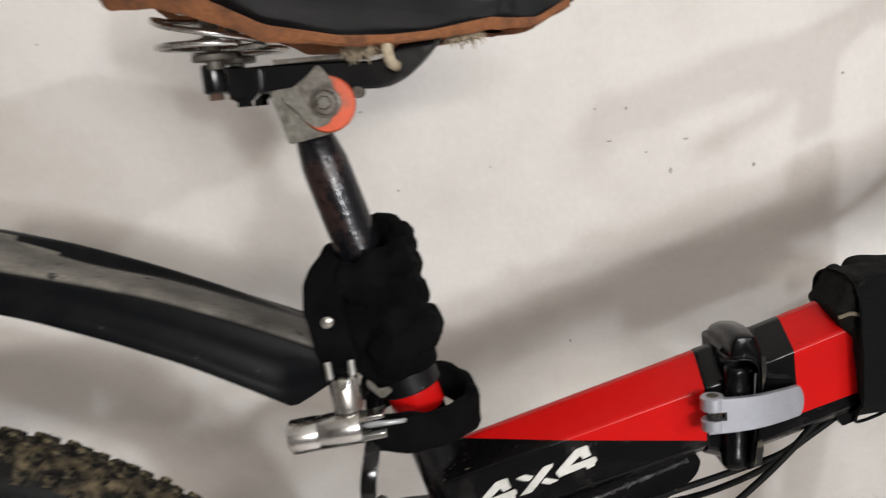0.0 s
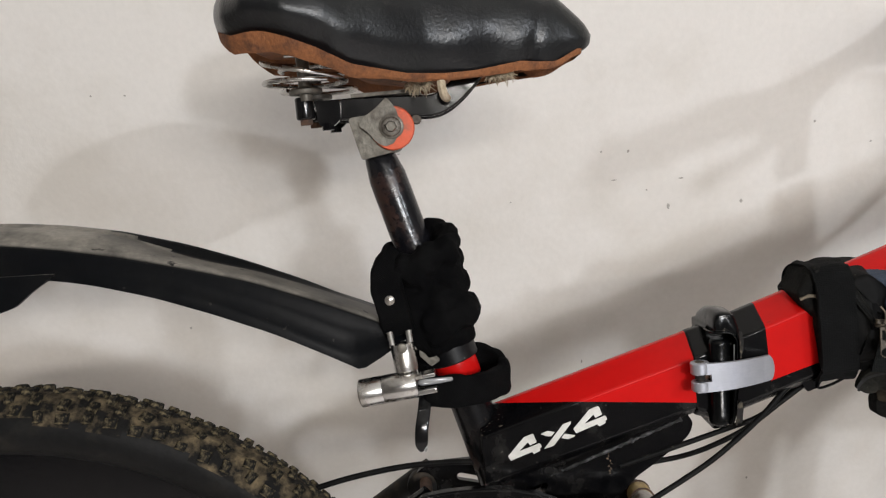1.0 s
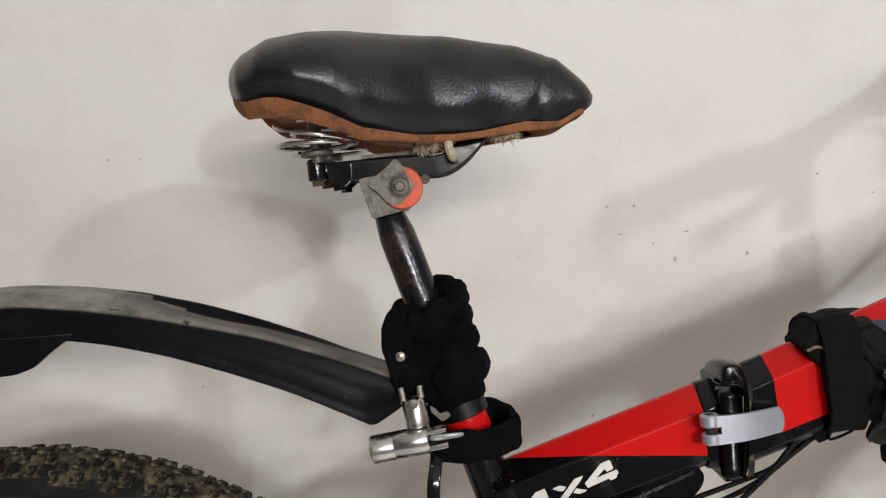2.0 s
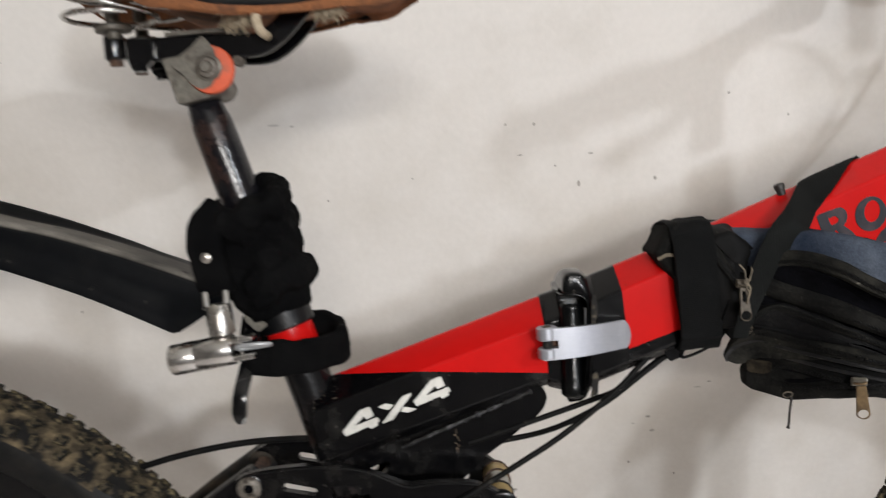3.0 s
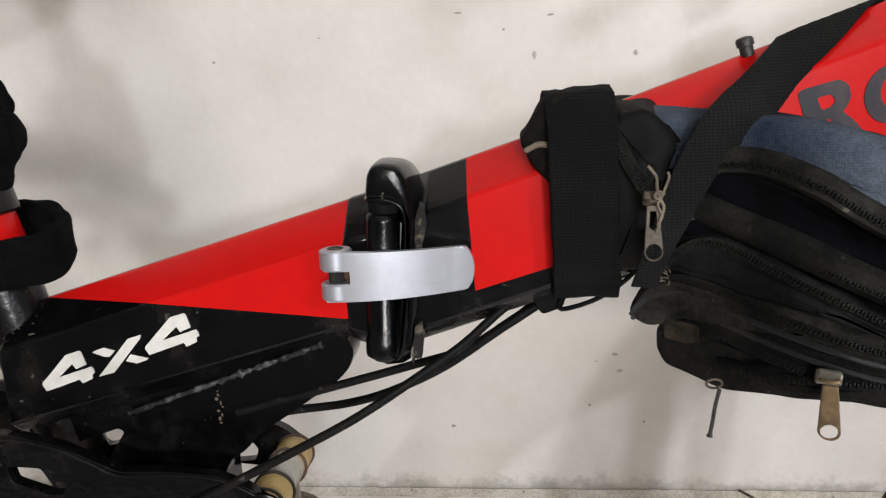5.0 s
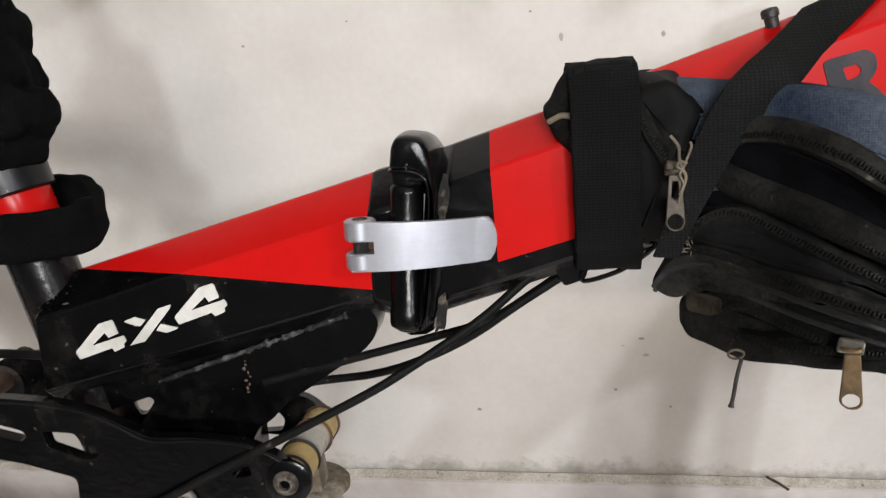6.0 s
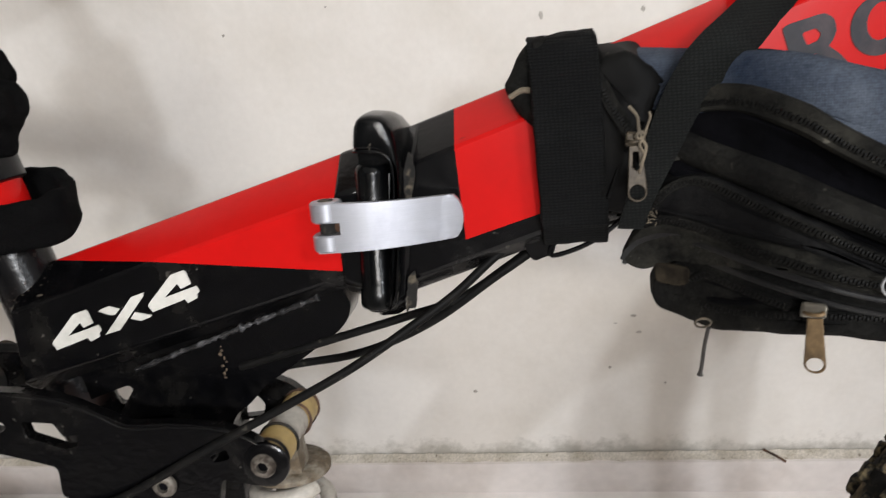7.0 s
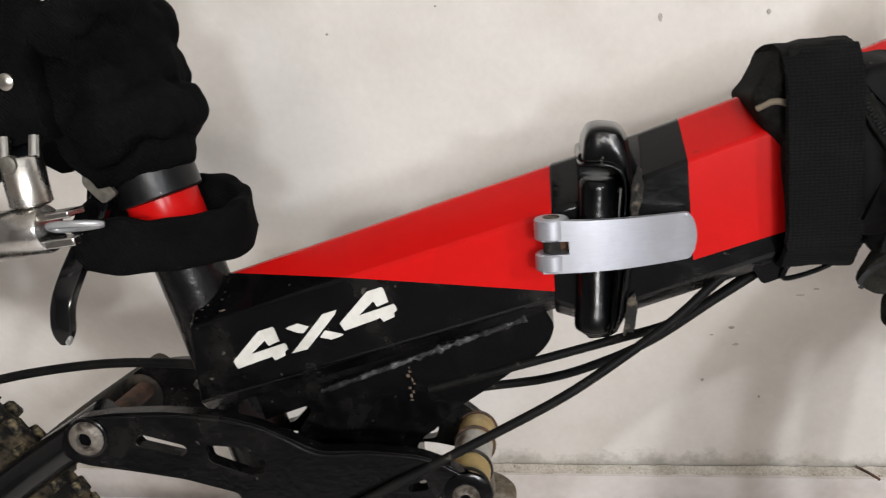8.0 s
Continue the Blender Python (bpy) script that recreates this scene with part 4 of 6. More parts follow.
# ---------- wheels ----------
def wheel(name, centre, label, visible=None):
    C = V(*centre)
    bm = bmesh.new()
    rim = [(0.292, -0.014), (0.300, -0.015), (0.301, 0.015), (0.292, 0.014), (0.252, 0.009), (0.248, 0.0), (0.252, -0.009)]
    n = 96
    rows = []
    for k in range(n):
        a = 2 * math.pi * k / n
        rows.append([bm.verts.new(C + Vector((r * math.cos(a), y, r * math.sin(a)))) for r, y in rim])
    for k in range(n):
        A, B = rows[k], rows[(k + 1) % n]
        for j in range(len(rim)):
            bm.faces.new((A[j], A[(j + 1) % len(rim)], B[(j + 1) % len(rim)], B[j]))
    w = part(name, bm, BLACK, bike, label)
    bm = bmesh.new()
    for k in range(32):
        a, s = 2 * math.pi * k / 32, 1 if k % 2 else -1
        b = a + (0.35 if (k // 2) % 2 else -0.35)
        tube([C + Vector((0.02 * math.cos(b), 0.026 * s, 0.02 * math.sin(b))), C + Vector((0.252 * math.cos(a), 0, 0.252 * math.sin(a)))], 0.001, 5, bm=bm)
    part("spokes", bm, STEEL, w)
    part("hub", lathe(C + Vector((0, -0.05, 0)), (0, 1, 0), [(0.006, 0), (0.012, 0.006), (0.026, 0.022), (0.016, 0.03), (0.016, 0.07), (0.026, 0.078), (0.012, 0.094), (0.006, 0.10)], 24), BLACK, w)
    bm = bmesh.new()
    m = 28
    rows = []
    for k in range(160):
        a = 2 * math.pi * k / 160
        row = []
        for j in range(m):
            t = 2 * math.pi * j / m
            r = 0.3155 + 0.0245 * math.cos(t)
            lump = 0.0012 * noise.noise(Vector((math.cos(a) * 25, math.sin(a) * 25, t * 2)))
            row.append(bm.verts.new(C + Vector(((r + lump) * math.cos(a), (0.0255 + lump) * math.sin(t), (r + lump) * math.sin(a)))))
        rows.append(row)
    for k in range(160):
        A, B = rows[k], rows[(k + 1) % 160]
        for j in range(m):
            bm.faces.new((A[j], A[(j + 1) % m], B[(j + 1) % m], B[j]))
    for f in bm.faces:
        m = f.calc_center_median() - C
        f.material_index = int(math.hypot(m.x, m.z) < 0.3235)
    part("tyre", bm, [RUBBER, SIDEWALL], w, "knobbly black tyre caked with dry mud", smooth=180)
    knobs(w, C, visible)
    return w


def knob_mesh(sx, sy, sz, seed):
    """One tread block: tapered, with worn corners."""
    rnd = random.Random(seed)
    bm = bmesh.new()
    lo = [bm.verts.new((x * sx * 0.5, y * sy * 0.5, -0.002)) for x, y in ((-1, -1), (1, -1), (1, 1), (-1, 1))]
    mid = [bm.verts.new((x * sx * 0.47 * rnd.uniform(0.9, 1.05), y * sy * 0.47 * rnd.uniform(0.9, 1.05), sz * 0.7)) for x, y in ((-1, -1), (1, -1), (1, 1), (-1, 1))]
    hi = [bm.verts.new((x * sx * 0.36 * rnd.uniform(0.85, 1.1), y * sy * 0.36 * rnd.uniform(0.85, 1.1), sz * rnd.uniform(0.9, 1.05))) for x, y in ((-1, -1), (1, -1), (1, 1), (-1, 1))]
    for A, B in ((lo, mid), (mid, hi)):
        for i in range(4):
            bm.faces.new((A[i], A[(i + 1) % 4], B[(i + 1) % 4], B[i]))
    bm.faces.new(hi)
    bm.faces.new(lo)
    return bm


def knob_places():
    for row, (t, n, shift) in enumerate(((-58, 116, 0.0), (-32, 104, 0.5), (-9, 104, 0.0), (13, 104, 0.5), (34, 104, 0.0), (58, 116, 0.5))):
        for k in range(n):
            a = 2 * math.pi * (k + shift) / n
            yield row, a, radians(t + 3 * math.sin(k * 1.9 + row))


def knob_pose(C, a, t):
    r = 0.3155 + 0.0245 * math.cos(t)
    out = Vector((math.cos(t) * math.cos(a), math.sin(t), math.cos(t) * math.sin(a)))
    tan = Vector((-math.sin(a), 0, math.cos(a)))
    side = out.cross(tan)
    p = C + Vector((r * math.cos(a), 0.0255 * math.sin(t), r * math.sin(a)))
    m = Matrix((tan, side, out)).transposed().to_4x4()
    m.translation = p
    return m


def knobs(w, C, visible):
    """Tread blocks: those in the arc that is passed close by as parts, the rest in one mesh."""
    shapes = [mesh_of(knob_mesh(0.0086, 0.0078, 0.0036, s), "tread_knob", KNOBRUBBER, smooth=30) for s in range(4)]
    rest = bmesh.new()
    rnd = random.Random(7)
    for row, a, t in knob_places():
        m = knob_pose(C, a, t) @ pose(rnd.uniform(-0.0012, 0.0012), rnd.uniform(-0.0014, 0.0014), 0, rnd.uniform(-6, 6), rnd.uniform(-6, 6), rnd.uniform(-16, 16)) @ Matrix.Diagonal((rnd.uniform(0.8, 1.15), rnd.uniform(0.8, 1.2), rnd.uniform(0.6, 1.1), 1))
        if visible and visible[0] < a < visible[1]:
            ob = new("tread_knob", shapes[rnd.randrange(4)])
            ob.parent = w
            ob.matrix_basis = m
        else:
            k = knob_mesh(0.0086, 0.0078, 0.0036, row)
            bmesh.ops.transform(k, matrix=m, verts=k.verts)
            me = bpy.data.meshes.new("tmp")
            k.to_mesh(me)
            k.free()
            rest.from_mesh(me)
            bpy.data.meshes.remove(me)
    ob = part("tread_rest", rest, KNOBRUBBER, w, smooth=30)
    tagged(ob, kind="stuff")


wheel("rear_wheel", (-0.369, 0.0, 0.347), "rear wheel with black rim and muddy tyre", (0.35, 1.75))
wheel("front_wheel", (0.681, 0.0, 0.347), "front wheel with black rim and muddy tyre", (1.75, 3.0))


# ---------- fork, stem and handlebar ----------
def front_end():
    part("head_tube", tube([V(0.612, 0, 0.73), V(0.575, 0, 0.85)], 0.019, 24), BLACK, bike)
    for s in (1, -1):
        part("fork_leg", tube([V(0.672, 0.058 * s, 0.347), V(0.645, 0.055 * s, 0.50), V(0.622, 0.052 * s, 0.69)], [0.011, 0.017, 0.014], 16), BLACK, bike)
    part("fork_crown", sweep([V(0.620, -0.07, 0.70), V(0.620, 0.07, 0.70)], box_section(0.03, 0.034), ref=(0, 0, 1)), BLACK, bike, bevel=0.004)
    part("stem", tube([V(0.572, 0, 0.86), V(0.560, 0, 0.920), V(0.580, 0, 0.948)], 0.014, 16), BLACK, bike)
    bar = part("handlebar", tube(smooth_path([V(0.558, 0.30, 0.962), V(0.572, 0.15, 0.954), V(0.580, 0.0, 0.948), V(0.572, -0.15, 0.954), V(0.558, -0.30, 0.962)], 6), 0.0115, 14), BLACK, bike)
    # Unseen controls, added and thickened to widen the bar's shadow on the wall.
    for s in (1, -1):
        part("grip", tube([V(0.570, 0.18 * s, 0.956), V(0.5695, 0.184 * s, 0.9562), V(0.5575, 0.300 * s, 0.9622), V(0.557, 0.305 * s, 0.9625)], [0.021, 0.0175, 0.0175, 0.021], 16), CABLE, bar, "black rubber grip")
        part("brake_clamp", tube([V(0.5745, 0.142 * s, 0.9545), V(0.5715, 0.172 * s, 0.9560)], 0.0175, 16), BLACK, bar, "black brake lever clamp", bevel=0.002)
        part("gear_shifter", plate(rounded([(0.560, 0.928), (0.556, 0.950), (0.580, 0.958), (0.600, 0.948), (0.596, 0.930)], 0.006), 0.112 * s - 0.014, 0.112 * s + 0.014), BLACK, bar, "black gear shifter", bevel=0.003)
        part("brake_cable", tube(smooth_path([V(0.585, 0.14 * s, 0.950), V(0.66, 0.10 * s, 0.965), V(0.70, 0.03 * s, 0.90), V(0.62, 0.02 * s, 0.79), V(0.45, 0.004 * s, 0.712)], 7), 0.0027, 8), CABLE, bike, "black sheathed brake cable")
        part("brake_lever", tube(smooth_path([V(0.585, 0.15 * s, 0.955), V(0.625, 0.17 * s, 0.935), V(0.61, 0.26 * s, 0.925)], 5), 0.0075, 8), BLACK, bar)


front_end()


# ---------- hinge and its lever ----------
def hinge():
    part("hinge_rear_flange", beam([(0.1562, 0.6205, 0.6648, 0.6803), (0.1690, 0.6160, 0.6678, 0.6835)], 0.0225, 0.0034), BLACKDUST, bike, bevel=0.0015)
    shell = rounded([(0.1686, 0.6843), (0.1699, 0.6944), (0.1719, 0.6981), (0.1757, 0.6990), (0.1826, 0.6979), (0.1852, 0.6959), (0.1872, 0.6920), (0.1880, 0.6867), (0.1872, 0.6760), (0.1858, 0.6630), (0.1838, 0.6385), (0.1820, 0.6253), (0.1796, 0.6172), (0.1762, 0.6155),
                     (0.1762, 0.6194), (0.1787, 0.6234), (0.1811, 0.6396), (0.1838, 0.6633), (0.1844, 0.6749), (0.1831, 0.6802), (0.1793, 0.6830), (0.1740, 0.6838)], 0.0030, 4)
    ring_of = [Vector(p) for p in shell]
    inward = []
    for i in range(len(ring_of)):
        d = ring_of[(i + 1) % len(ring_of)] - ring_of[i - 1]
        inward.append(Vector((d.y, -d.x)).normalized())
    rows = []
    for off, top, inset in ((-0.010, 0.62, 0.0), (-0.002, 0.84, 0.0), (0.006, 0.93, 0.0), (0.012, 0.97, 0.0), (0.020, 0.97, 0.0), (0.0285, 0.94, 0.0), (0.0312, 0.92, 0.0001), (0.0324, 0.91, 0.0005), (0.0332, 0.90, 0.0011), (0.0335, 0.90, 0.0018)):
        slide = 0.0024 * max(0.0, min(1.0, (off - 0.018) / 0.0155))
        rows.append([V(p.x + q.x * inset - slide * max(0.0, min(1.0, (p.x - 0.178) / 0.008)) * max(0.0, min(1.0, (p.y - 0.676) / 0.014)), off, (0.6835 + (p.y + q.y * inset - 0.6835) * top) if p.y > 0.6835 else p.y + q.y * inset) for p, q in zip(ring_of, inward)])
    h = part("hinge_housing", loft(rows), HINGEBLACK, bike, "glossy black cast hinge housing", smooth=50)
    part("housing_rim", tube(smooth_path([V(0.1705, 0.0326, 0.6858), V(0.1712, 0.0328, 0.6910), V(0.1724, 0.0324, 0.6943), V(0.1748, 0.0314, 0.6962)], 6), 0.0008, 10), HINGEBLACK, h, "rounded rim of the housing")
    part("housing_lip", tube(smooth_path([V(0.1680, 0.014, 0.6832), V(0.1688, 0.029, 0.6836), V(0.1735, 0.0328, 0.6838), V(0.1793, 0.0330, 0.6829), V(0.1831, 0.0330, 0.6801), V(0.1844, 0.0328, 0.6749), V(0.1838, 0.0328, 0.6633), V(0.1811, 0.0328, 0.6396), V(0.1787, 0.0325, 0.6234), V(0.1764, 0.0318, 0.6190)], 6), 0.0008, 10), HINGEBLACK, h, "rounded lip under the housing")
    bm = beam([(0.1790, 0.6085, 0.6715, 0.6862), (0.1880, 0.6090, 0.6745, 0.6890), (0.1915, 0.6112, 0.6758, 0.6902), (0.1935, 0.6160, 0.6768, 0.6910)], 0.0240, 0.0040)
    for v in bm.verts:
        v.co.x += (v.co.z - 0.690) * 0.13
    part("hinge_flange", bm, BLACKDUST, h, bevel=0.002)
    part("hinge_barrel", lathe(V(0.1716, 0.0240, 0.6160), (0.05, 0, 1), [(0.0066, 0), (0.0077, 0.0008), (0.0080, 0.0020), (0.0080, 0.0080), (0.0074, 0.0090), (0.0074, 0.0580), (0.0070, 0.0602), (0.0058, 0.0614)], 28), HINGEBLACK, bike, "glossy black hinge barrel")
    part("worn_edge", tube([V(0.1828, 0.0318, 0.6740), V(0.1817, 0.0320, 0.6590), V(0.1803, 0.0320, 0.6340)], 0.00045, 8), GREYTAB, h, "bare bright edge of the hinge plate")
    part("hinge_pin", lathe(V(0.1715, 0.0240, 0.6146), (0.05, 0, 1), [(0.0046, 0), (0.0052, 0.0005), (0.0052, 0.003)], 20), BLACK, bike)
    part("hinge_recess", plate(rounded([(0.1672, 0.6180), (0.1676, 0.6865), (0.1860, 0.6900), (0.1850, 0.6700), (0.1800, 0.6190)], 0.002), -0.016, 0.0180), HINGEBLACK, bike, "black back wall of the hinge recess", bevel=0.001)
    for u, w, a, c, k in ((0.1893, 0.6700, 0.0022, 0.0110, 0), (0.1862, 0.6215, 0.0024, 0.0085, 5)):
        ring = []
        for q in range(26):
            g = 2 * math.pi * q / 26
            r = 1 + 0.55 * noise.noise(Vector((math.cos(g) * 2.2, math.sin(g) * 2.2, k)))
            ring.append((u + a * r * math.cos(g) + (c * r * math.sin(g)) * 0.13, w + c * r * math.sin(g)))
        part("dirt_crust", plate(ring, 0.0234, 0.0245), DIRT, h, "tan dirt caked beside the hinge")
    n = 20
    top, bot = [], []
    for k in range(n + 1):
        f = k / n
        u = 0.1525 + (0.2060 - 0.1525) * f
        mid = 0.6548 - 0.0003 * f
        half = 0.0102 - 0.0012 * f
        top.append((u, mid + half))
        bot.append((u, mid - half))
    tip = [(0.2078, 0.6633), (0.2094, 0.6612), (0.2105, 0.6583), (0.2110, 0.6550), (0.2108, 0.6518), (0.2099, 0.6484), (0.2082, 0.6460)]
    notch = [(0.1525, 0.6520), (0.1625, 0.6520), (0.1625, 0.6570), (0.1525, 0.6570)]
    bm = plate(bot + tip[::-1] + top[::-1] + notch[::-1], 0.0, 0.0032)
    for k in range(12):
        cut(bm, V(0.166 + 0.0411 * k / 11, 0, 0), (1, 0, 0))
    for v in bm.verts:
        f = min(1.0, (v.co.x - 0.1525) / 0.0535)
        v.co.y -= 0.0385 - 0.0105 * f + 0.0045 * math.sin(math.pi * f) - 0.55 * max(0.0, v.co.x - 0.2071)
    lev = part("hinge_lever", bm, ALU, bike, "brushed aluminium quick-release lever", bevel=0.0008, smooth=18)
    for z0, z1 in ((0.6450, 0.6520), (0.6570, 0.6654)):
        part("lever_knuckle", lathe(V(0.1563, 0.0365, z0), (0, 0, 1), [(0.0058, 0), (0.0066, 0.0007), (0.0066, z1 - z0 - 0.0007), (0.0058, z1 - z0)], 28), ALU, lev)
    # Pin coloured for grime and for the slot's shaded inside.
    part("lever_pin", lathe(V(0.1563, 0.0365, 0.6442), (0, 0, 1), [(0.0034, 0), (0.0034, 0.0212), (0.0029, 0.0216)], 18), DIRT, lev, "grimy steel pin, darkened for the shade in the slot")
    part("lever_bolt", tube([V(0.1563, 0.0365, 0.6545), V(0.185, 0.015, 0.6545)], 0.003, 10), RUST, lev)


hinge()
part("tube_bolt", lathe(V(0.3240, 0.003, 0.7320), (-0.25, 0, 1), [(0.0028, 0), (0.0028, 0.0040), (0.0035, 0.0042), (0.0036, 0.0066), (0.0030, 0.0076), (0.0012, 0.0080)], 20), BOLTDARK, bike, "small dark bolt on top of the tube")

# ---------- gusset, links, shock ----------
part("frame_gusset", plate(rounded([(0.0, 0.590), (0.056, 0.596), (0.150, 0.624), (0.156, 0.614), (0.1535, 0.6065), (0.1485, 0.601), (0.1215, 0.583), (0.1108, 0.5764), (0.1020, 0.5672), (0.0959, 0.5638), (0.0923, 0.5580), (0.094, 0.47), (0.036, 0.47), (0.036, 0.563), (0.0465, 0.5775), (0.0440, 0.5795), (0.0270, 0.5740), (0.010, 0.568)], 0.003), -0.010, 0.0105), BLACKDUST, bike, "black welded frame gusset with dirt", bevel=0.0012)
weld = [V(0.056 + 0.0885 * k / 90, 0.0222 + 0.0004 * noise.noise(Vector((k * 0.6, 1, 0))), 0.5915 + 0.0295 * k / 90 + 0.0005 * noise.noise(Vector((k * 0.4, 5, 0)))) for k in range(91)]
part("weld_bead", tube(weld, [max(0.0004, 0.0012 + 0.0016 * noise.noise(Vector((k * 0.35, 9, 2))) * (1 if k % 3 else 0.6)) for k in range(91)], 8), mat("weld_metal", (0.012, 0.012, 0.013), 0.35, 0.2, col2=(0.10, 0.10, 0.105), scale=190, lo=0.5, hi=0.68, bump=0.6, bscale=700), bike, "shiny ripple of the frame weld")
scab = bmesh.new()
for k in range(9):
    c = V(0.0928 + 0.0022 * noise.noise(Vector((k * 1.37 + 0.3, 4.4, 0))), 0.0104, 0.5965 - 0.0019 * k + 0.0005 * noise.noise(Vector((k, 9, 0))))
    bmesh.ops.create_icosphere(scab, subdivisions=1, radius=1, matrix=Matrix.Translation(c) @ Matrix.Diagonal((0.0005 + 0.0003 * (k * 7 % 3), 0.0003, 0.0006 + 0.0008 * (k * 5 % 4) / 3, 1)))
part("rust_scab", scab, RUSTCHIP, bike, "tan streak of flaking paint on the gusset")
part("bottom_bracket_post", tube([V(0.062, 0, 0.56), V(0.070, 0, 0.30)], 0.021, 20), BLACKDUST, bike)
part("bottom_bracket", lathe(V(0.072, -0.036, 0.30), (0, 1, 0), [(0.020, -0.072), (0.023, -0.070), (0.023, -0.002), (0.020, 0)], 24), BLACK, bike)
part("chainring", lathe(V(0.072, 0.052, 0.30), (0, 1, 0), [(0.085, 0), (0.088, 0.001), (0.088, 0.003), (0.085, 0.004)], 48), STEEL, bike)

ARM = [(-0.0555, 0.5780), (-0.0512, 0.5865), (-0.0435, 0.5905), (-0.0294, 0.5922), (-0.007, 0.5924), (0.0162, 0.5902), (0.033, 0.5857), (0.0452, 0.5798), (0.058, 0.5735), (0.078, 0.5735), (0.100, 0.5710), (0.113, 0.5655), (0.1235, 0.5560), (0.1255, 0.5485), (0.1215, 0.5420), (0.112, 0.5430), (0.097, 0.5465), (0.092, 0.5230), (0.031, 0.5230), (0.0295, 0.5380), (0.0215, 0.5400), (0.0220, 0.5545), (0.010, 0.5580), (-0.002, 0.5615), (-0.025, 0.5655), (-0.045, 0.5685), (-0.0535, 0.5720)]
SLOT = [(-0.0215, 0.5795), (-0.019, 0.5825), (0.000, 0.5770), (0.0015, 0.5745), (-0.001, 0.5720), (-0.020, 0.5770)]
SLOT2 = [(0.0090, 0.5770), (0.0239, 0.5757), (0.0275, 0.5690), (0.0345, 0.5700), (0.0330, 0.5640), (0.0270, 0.5632), (0.0105, 0.5695)]
SLOT3 = [(0.0930, 0.5575), (0.1010, 0.5605), (0.1020, 0.5560), (0.0945, 0.5545)]


def links():
    holes = [rounded(SLOT, 0.002, 3), rounded(SLOT2, 0.0015, 3), rounded(SLOT3, 0.001, 2)]
    arm = part("rocker_link", plate(rounded(ARM, 0.003, 3), 0.036, 0.0425, holes), BLACKDUST, bike, "black slotted suspension link", bevel=0.0014)
    rib = smooth_path([V(u, 0.0425, w - 0.0016) for u, w in ARM[1:14]], 5)
    part("link_rib", sweep(rib, box_section(0.0013, 0.0016), ref=(0, 0, 1)), BLACKDUST, arm, bevel=0.0005)
    for (u, w), r in (((0.1180, 0.5530), 0.0105), ((-0.042, 0.5815), 0.0092)):
        part("link_boss", lathe(V(u, 0.042, w), (0, -1, 0), [(r, 0), (r - 0.0003, 0.0012), (r - 0.0015, 0.0018), (0.006, 0.0019)], 28), BLACKDUST, arm)
    part("rocker_link", plate(rounded(ARM[:17] + [(0.022, 0.5545), (-0.025, 0.5655), (-0.048, 0.5680)], 0.003, 3), -0.0240, -0.0180, [rounded(SLOT, 0.002, 3), rounded([(0.0130, 0.5690), (0.0300, 0.5710), (0.0360, 0.5670), (0.0280, 0.5590), (0.0215, 0.5575)], 0.002, 3), rounded([(0.0830, 0.5480), (0.0860, 0.5560), (0.0945, 0.5605), (0.0990, 0.5550), (0.0970, 0.5490)], 0.002, 3)]), BLACKDUST, bike, "black slotted suspension link on the far side", bevel=0.0014)
    ax = Vector((0, -1, 0))
    for u, w, k in ((-0.042, 0.5815, 1.0), (0.1172, 0.5530, 0.74), (0.0710, 0.5450, 0.74)):
        b = part("pivot_bolt", lathe(V(u, 0.0435, w), ax, [(r * k, d) for r, d in ((0.0077, 0), (0.0077, 0.0006), (0.0066, 0.0016), (0.0046, 0.0025), (0.0034, 0.0026), (0.0031, 0.0004), (0.0, 0.0002))], 24), BOLTSTEEL, bike, "dull steel pivot bolt")
        # Socket floor blackened for its dirt and for the hole's shade.
        part("socket", lathe(V(u, 0.0437, w), ax, [(0.0030 * k, 0), (0.0030 * k, 0.0010), (0.0, 0.0010)], 6), INSIDE, b, "dirty hex socket, near-black for the shade of the hole")
    part("yoke_boss", lathe(V(-0.0485, -0.016, 0.5745), (0, 1, 0), [(0.0085, 0), (0.0112, 0.0015), (0.0116, 0.0040), (0.0116, 0.0150), (0.0100, 0.0165)], 28), MUDDYBLACK, bike, "dirty rounded yoke end of the far stay")
    part("pivot_tube", tube([V(-0.0455, -0.018, 0.5780), V(-0.042, 0.036, 0.5815)], 0.0046, 16), RUST, bike, "rusty brown pivot tube between the links")
    for s, o in ((1, 0.0265), (-1, -0.030)):
        part("seat_stay", tube(smooth_path([V(-0.040, o, 0.5835), V(-0.10, o + 0.002 * s, 0.546), V(-0.22, 0.056 * s, 0.462), V(-0.369, 0.062 * s, 0.347)], 6), 0.0092, 16), BLACK if s > 0 else MUDDYBLACK, bike, "glossy black rear stay" if s > 0 else "muddy black rear stay")
        part("chain_stay", tube([V(0.05, 0.03 * s, 0.33), V(-0.20, 0.055 * s, 0.34), V(-0.369, 0.062 * s, 0.347)], 0.011, 14), BLACK, bike)


links()


